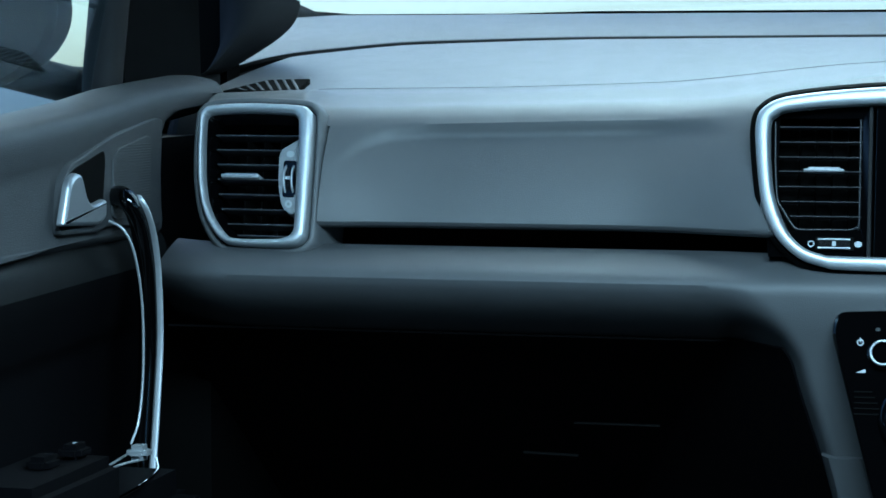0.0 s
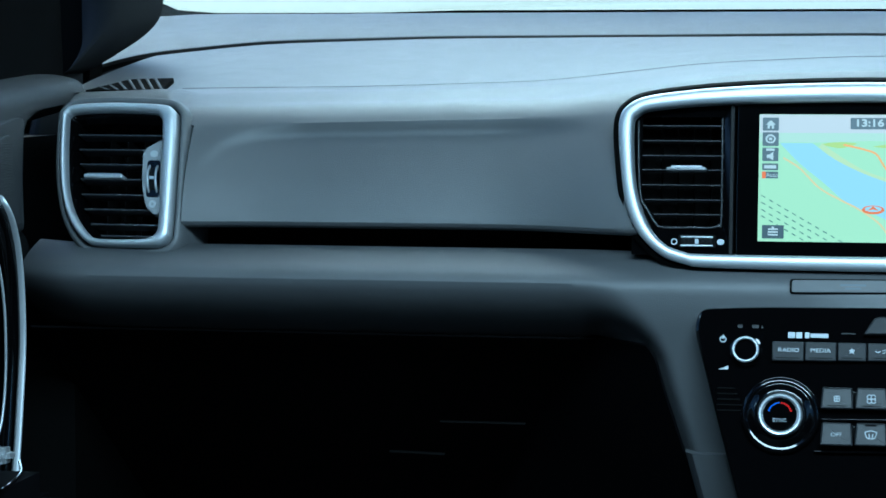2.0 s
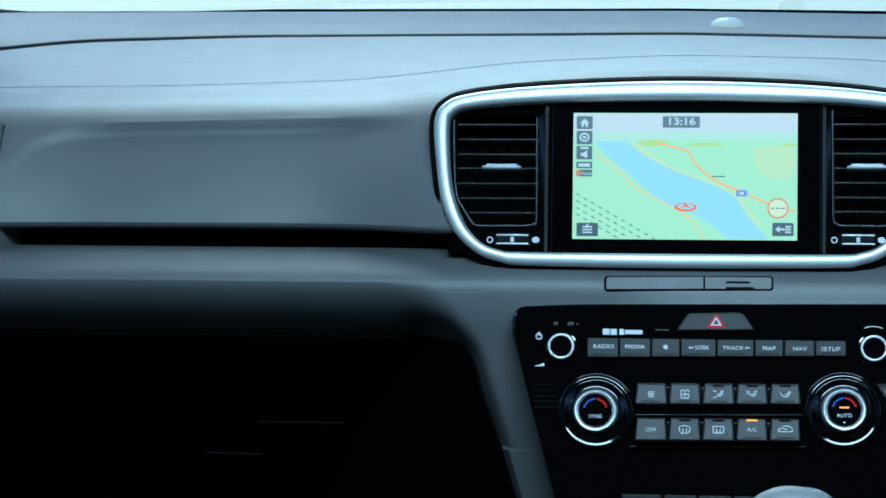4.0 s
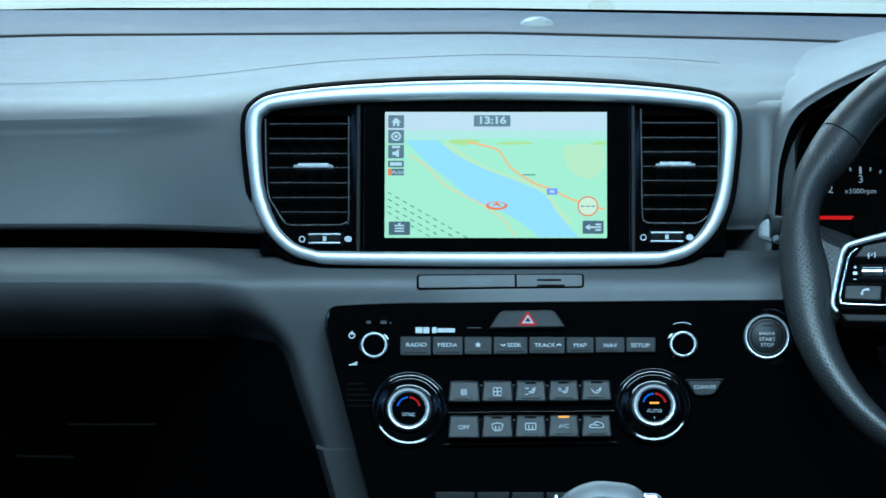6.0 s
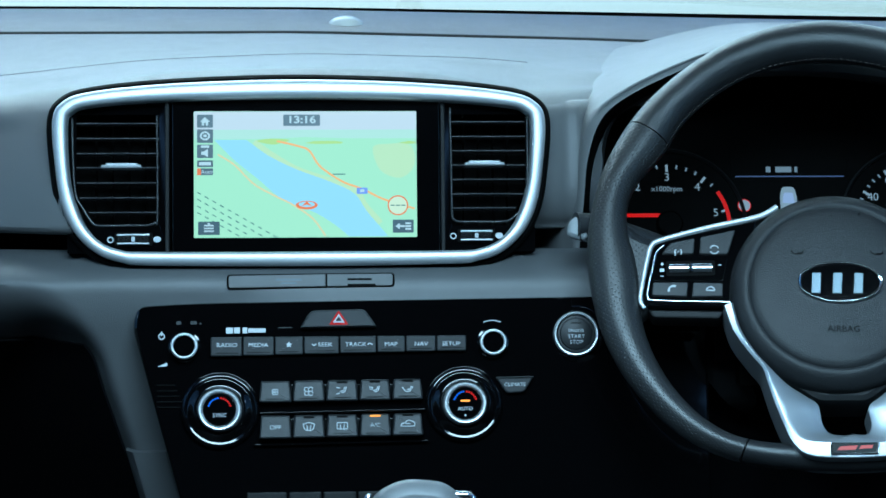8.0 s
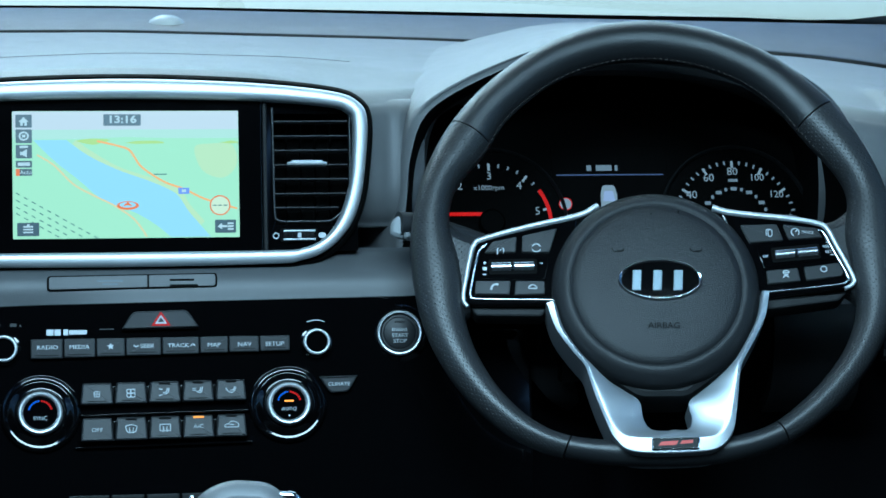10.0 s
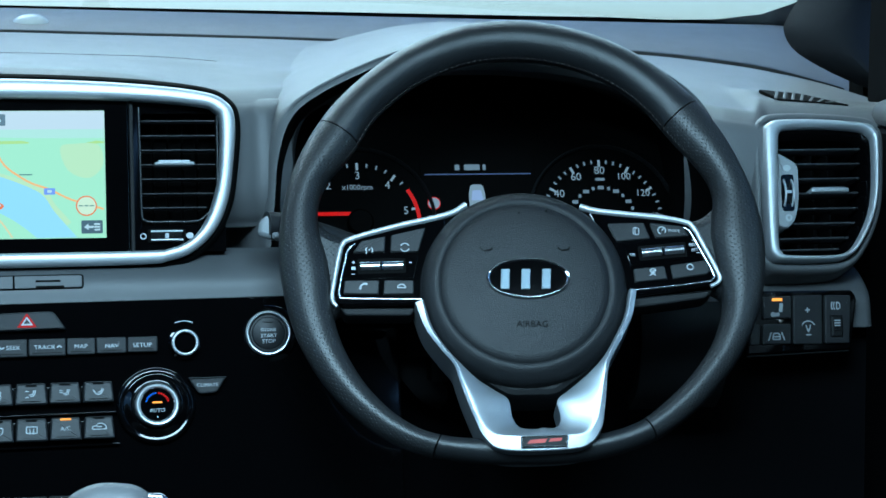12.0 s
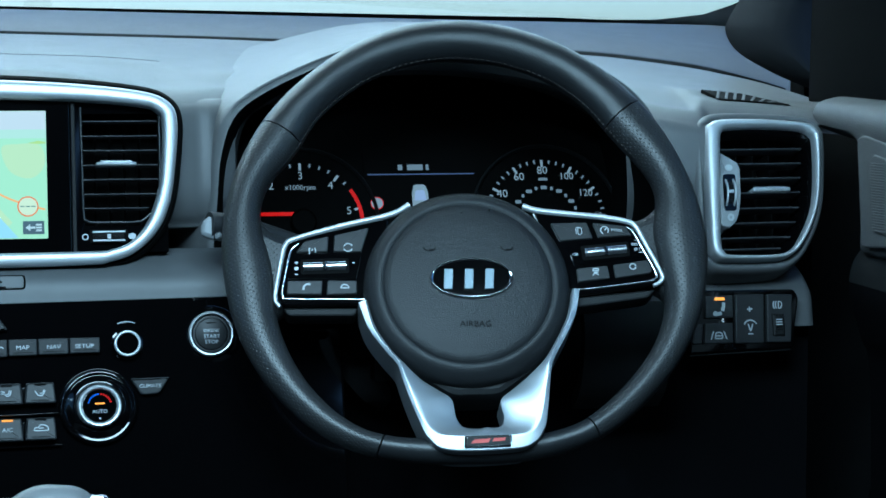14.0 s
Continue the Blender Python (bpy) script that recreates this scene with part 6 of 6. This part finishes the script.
    # grab handle: gloss black bow with chrome edges
    dh = dy - (0.07 if side > 0 else 0)
    bow = spline([Vector((x0 - side * e, y + dh, z + dz)) for e, y, z in ((0.000, 1.765, 1.098), (0.012, 1.742, 1.1025), (0.024, 1.733, 1.100), (0.030, 1.738, 1.086), (0.031, 1.749, 1.062), (0.031, 1.756, 1.031), (0.031, 1.758, 0.983), (0.031, 1.751, 0.937), (0.031, 1.738, 0.878), (0.028, 1.725, 0.83))], 6)
    part("grab_handle", sweep(bow, [(x * 0.009, y * 0.008) for x, y in circle(1, 14)], up=(1, 0, 0)), PIANO, d, "gloss black grab handle", smooth=70)
    part("chrome_edge", sweep([p + Vector((-side * 0.0085, 0.002, 0)) for p in bow], [(x * 0.0014, y * 0.0042) for x, y in circle(1, 10)], up=(1, 0, 0)), SATIN if side < 0 else CHROME, d, "chrome outer edge of the grab handle", smooth=80)
    inner = spline([Vector((x0 - side * e, y + dh, z + dz)) for e, y, z in ((0.010, 1.727, 1.083), (0.022, 1.728, 1.076), (0.029, 1.734, 1.056), (0.032, 1.742, 1.015), (0.032, 1.743, 0.960), (0.031, 1.735, 0.920), (0.029, 1.722, 0.901))], 6)
    part("chrome_line", sweep(inner, circle(0.0012, 8), up=(1, 0, 0)), SATIN if side < 0 else CHROME, d, "thin chrome line inside the grab handle", smooth=80)
    part("handle_foot", box(min(x0 - side * 0.048, x0 - side * 0.030), 1.706 + dh, 0.890 + dz, max(x0 - side * 0.048, x0 - side * 0.030), 1.724 + dh, 0.902 + dz, 0.004), SATIN, d, "small chrome foot")
    if side < 0:
        for line, r in (([(-0.7014, 1.748), (-0.6951, 1.6935), (-0.6873, 1.6171)], 0.0011), ([(-0.6774, 1.7199), (-0.687, 1.6793), (-0.6815, 1.6111)], 0.0011), ([(-0.7015, 1.6262), (-0.6826, 1.5985), (-0.6681, 1.5685), (-0.6695, 1.5494)], 0.0035), ([(-0.6856, 1.6175), (-0.6676, 1.5781), (-0.662, 1.5467)], 0.0045)):
            part("armrest_trim", sweep(spline([Vector((x, y, 0.890)) for x, y in line], 6), circle(r, 8)), SATIN, d, "chrome trim on the armrest", smooth=80)
    # armrest, switches and bed take the near-black colour in place of low shade
    part("armrest", box(min(x0 - side * 0.10, x0 + side * 0.01), 0.9 + dy, 0.80 + dz, max(x0 - side * 0.10, x0 + side * 0.01), 1.71 + dy, 0.888 + dz, 0.02), SHADED_BLACK, d, "armrest darkened in colour for shade")
    seam = spline([Vector((x0 - side * 0.055, 1.712 + dy, 0.892 + dz)), Vector((x0 - side * 0.075, 1.66 + dy, 0.891 + dz)), Vector((x0 - side * 0.085, 1.58 + dy, 0.890 + dz)), Vector((x0 - side * 0.085, 1.45 + dy, 0.890 + dz))], 6)
    part("armrest_line", sweep(seam, circle(0.0012, 6)), CHROME, d, "thin chrome line on the armrest")
    for sy, sx, sh in ((1.507, 0.072, 0.938), (1.465, 0.066, 0.936)):
        part("window_switch", box(min(x0 - side * (sx + 0.009), x0 - side * (sx - 0.009)), sy - 0.013 + dy, sh - 0.012 + dz, max(x0 - side * (sx + 0.009), x0 - side * (sx - 0.009)), sy + 0.013 + dy, sh + dz, 0.004), SHADED_BLACK, d, "small window switch, near-black for shade")
    part("switch_bed", box(min(x0 - side * 0.10, x0 - side * 0.03), 1.38 + dy, 0.885 + dz, max(x0 - side * 0.10, x0 - side * 0.03), 1.53 + dy, 0.927 + dz, 0.008), SHADED_BLACK, d, "switch bed darkened in colour for shade")
    layer("switch_mark", rect(-3, -1, 3, 1, 0.4), 0, PAPER, d).matrix_local = Matrix.Translation((x0 - side * 0.072, 1.507 + dy, 0.9382 + dz)) @ pose(0, 0, 0, 0, 0, 90)
    # window frame, corner trim and glass
    part("corner_trim", grid([[Vector((x0 + side * (0.045 + 0.02 * (j / 4) - 0.012 * math.sin(math.pi * i / 6)), 1.875 + dy + 0.19 * i / 6 + (0.009 * j if j < 3 else 0.018 - 0.06 * (j - 2)), 1.180 + dz + 0.06 * j)) for j in range(5)] for i in range(7)], thick=0.012), CORNER, d, "dark corner trim in front of the window")
    part("window_frame", sweep([Vector((x0 + side * 0.055, 1.864 + dy, 1.150 + dz)), Vector((x0 + side * 0.055, 1.872 + dy, 1.20 + dz)), Vector((x0 + side * 0.055, 1.893 + dy, 1.285 + dz)), Vector((x0 + side * 0.050, 1.87 + dy, 1.37 + dz)), Vector((x0 + side * 0.01, 1.60 + dy, 1.60 + dz))], [(x * 0.016, y * 0.02) for x, y in circle(1, 12)], up=(1, 0, 0)), RUBBER, d, "black rubber window frame")
    g = part("window_glass", grid([[Vector((x0 + side * (0.066 - 0.05 * (j / 3)), y + dy, 1.14 + dz + 0.16 * j)) for j in range(4)] for y in (0.62, 1.0, 1.4, 1.88)], thick=0.004), SIDE_GLASS, d, "lightly tinted side window")
    g.visible_shadow = False
    return d


door("front_door", -1, -0.72, 0.0, 0.0, "passenger door trim, charcoal with silver lever and chrome bow")
door("front_door", 1, 0.77, -0.072, -0.018, "driver's door trim, charcoal with a ribbed tweeter grille")


# ---- windscreen pillars ----
def pillar(name, side, edge, far, label):
    """Trim of a windscreen pillar: edge gives the glass side by height, far the door side."""
    rows = []
    line = spline([Vector((x, z)) for z, x in edge], 6)
    for p in line:
        xe, z = p.x, p.y
        y = 2.20 - 0.9 * max(0, z - 1.30)
        row = [Vector((xe + side * 0.08, y + 0.12, z))]
        for i in range(13):
            t = i / 12
            row.append(Vector((xe + (far - xe) * t, y + 0.02 * (1 - t) ** 4 - 0.045 * math.sin(math.pi * t) + 0.03 * t, z)))
        rows.append(row)
    ob = part(name, grid(rows), TRIM, None)
    return tagged(ob, label, "pillar trim", kind="structure")


pillar("pillar_trim_left", -1, ((1.10, -0.86), (1.185, -0.825), (1.205, -0.780), (1.225, -0.745), (1.24, -0.722), (1.256, -0.707), (1.275, -0.702), (1.30, -0.70), (1.58, -0.62)), -0.792, "charcoal fabric windscreen pillar trim, passenger side")
pillar("pillar_trim_right", 1, ((1.10, 0.95), (1.165, 0.93), (1.185, 0.885), (1.20, 0.850), (1.22, 0.815), (1.24, 0.802), (1.255, 0.806), (1.275, 0.818), (1.30, 0.825), (1.58, 0.74)), 0.905, "charcoal fabric windscreen pillar trim, driver side")
for nm, x0, x1 in (("seal_left", -0.87, -0.795), ("seal_right", 0.905, 0.965)):
    shell(nm, box(x0, 2.26, 0.9, x1, 2.30, 1.62), DARK, "dark gap between pillar and door", "seal")
for s, x0, x1 in ((-1, -0.98, -0.85), (1, 0.95, 1.10)):
    shell("scuttle_left" if s < 0 else "scuttle_right", box(x0, 2.20, 0.9, x1, 2.40, 1.17), DARK, "dark side of the scuttle", "trim")

# ---- small things on the dashboard ----
def slot_grille(m, s, label):
    g = thing("defroster_grille", m, label, "air vent", "side defroster grilles")
    part("well", slab(rounded([(s * -34, 14, 2), (s * 5, 12, 6), (s * 43, -13, 2), (s * 10, -12, 6), (s * -25, -14, 3)], 4), -4, 0.6, 0.4), DARK, g)
    for i in range(7):
        x, top = -24 + 8.0 * i, min(12.0, 11.0 - 0.66 * (8.0 * i - 23))
        part("bar", slab([(s * (x + 5.5), top), (s * (x + 8.3), top), (s * (x - 1.2), -12), (s * (x - 4.0), -12)], -2, 1.0, 0.4), SOFT, g)
    return g


def lying(x, y, z, pitch, turn):
    return Matrix.Translation((x, y, z)) @ pose(0, 0, 0, pitch, 0, turn)


slot_grille(lying(-0.650, 1.968, 1.1915, 24, 8), -1, "small black slotted demister grille, passenger side")
slot_grille(lying(0.7100, 1.923, 1.1772, 15.7, 0) @ pose(0, 0, 0, 0, 5), 1, "small black slotted demister grille, driver side")
sensor = thing("light_sensor", Matrix.Translation((0.049, 2.44, 1.249)), "small pale dome sensor on the dashboard top", "sensor")
part("dome", lathe([(20, -14), (20, -2), (18, 4), (13, 8), (6, 10.5), (0, 11)], 32), material("smoked_dome", (0.30, 0.32, 0.33), 0.25, mottle=0.05), sensor)
wiper = thing("wiper_hub", Matrix.Translation((0.132, 2.735, 1.262)), "dark wiper hub beyond the windscreen", "wiper")
part("cap", lathe([(17, -14), (17, 0), (13, 6), (5, 9), (0, 9.5)], 24), RUBBER, wiper)

# ---- door mirror outside ----
mirror = thing("door_mirror", Matrix.Translation((-1.10, 2.20, 1.268)), "dark door mirror outside the passenger window", "door mirror")
bm = bmesh.new()
bmesh.ops.create_uvsphere(bm, u_segments=32, v_segments=20, radius=1)
for v in bm.verts:
    v.co = Vector((v.co.x * 0.15, max(v.co.y, -0.25) * 0.10, v.co.z * (0.085 + 0.01 * v.co.x)))
part("shell", bm, RUBBER, mirror, "matt dark shell")
part("mirror_glass", slab(rounded([(-118, -55, 30), (122, -62, 25), (124, 50, 30), (-110, 58, 30)], 6), 0, 4, 1), CHROME, mirror, "mirror glass", m=Matrix.Translation((0, -0.030, 0)) @ pose(0, 0, 0, 90, 0, 13))
part("arm", sweep([Vector((0.06, 0.03, -0.06)), Vector((0.14, 0.03, -0.078)), Vector((0.26, 0.04, -0.085))], [(x * 0.03, y * 0.020) for x, y in circle(1, 12)]), RUBBER, mirror, "black foot")
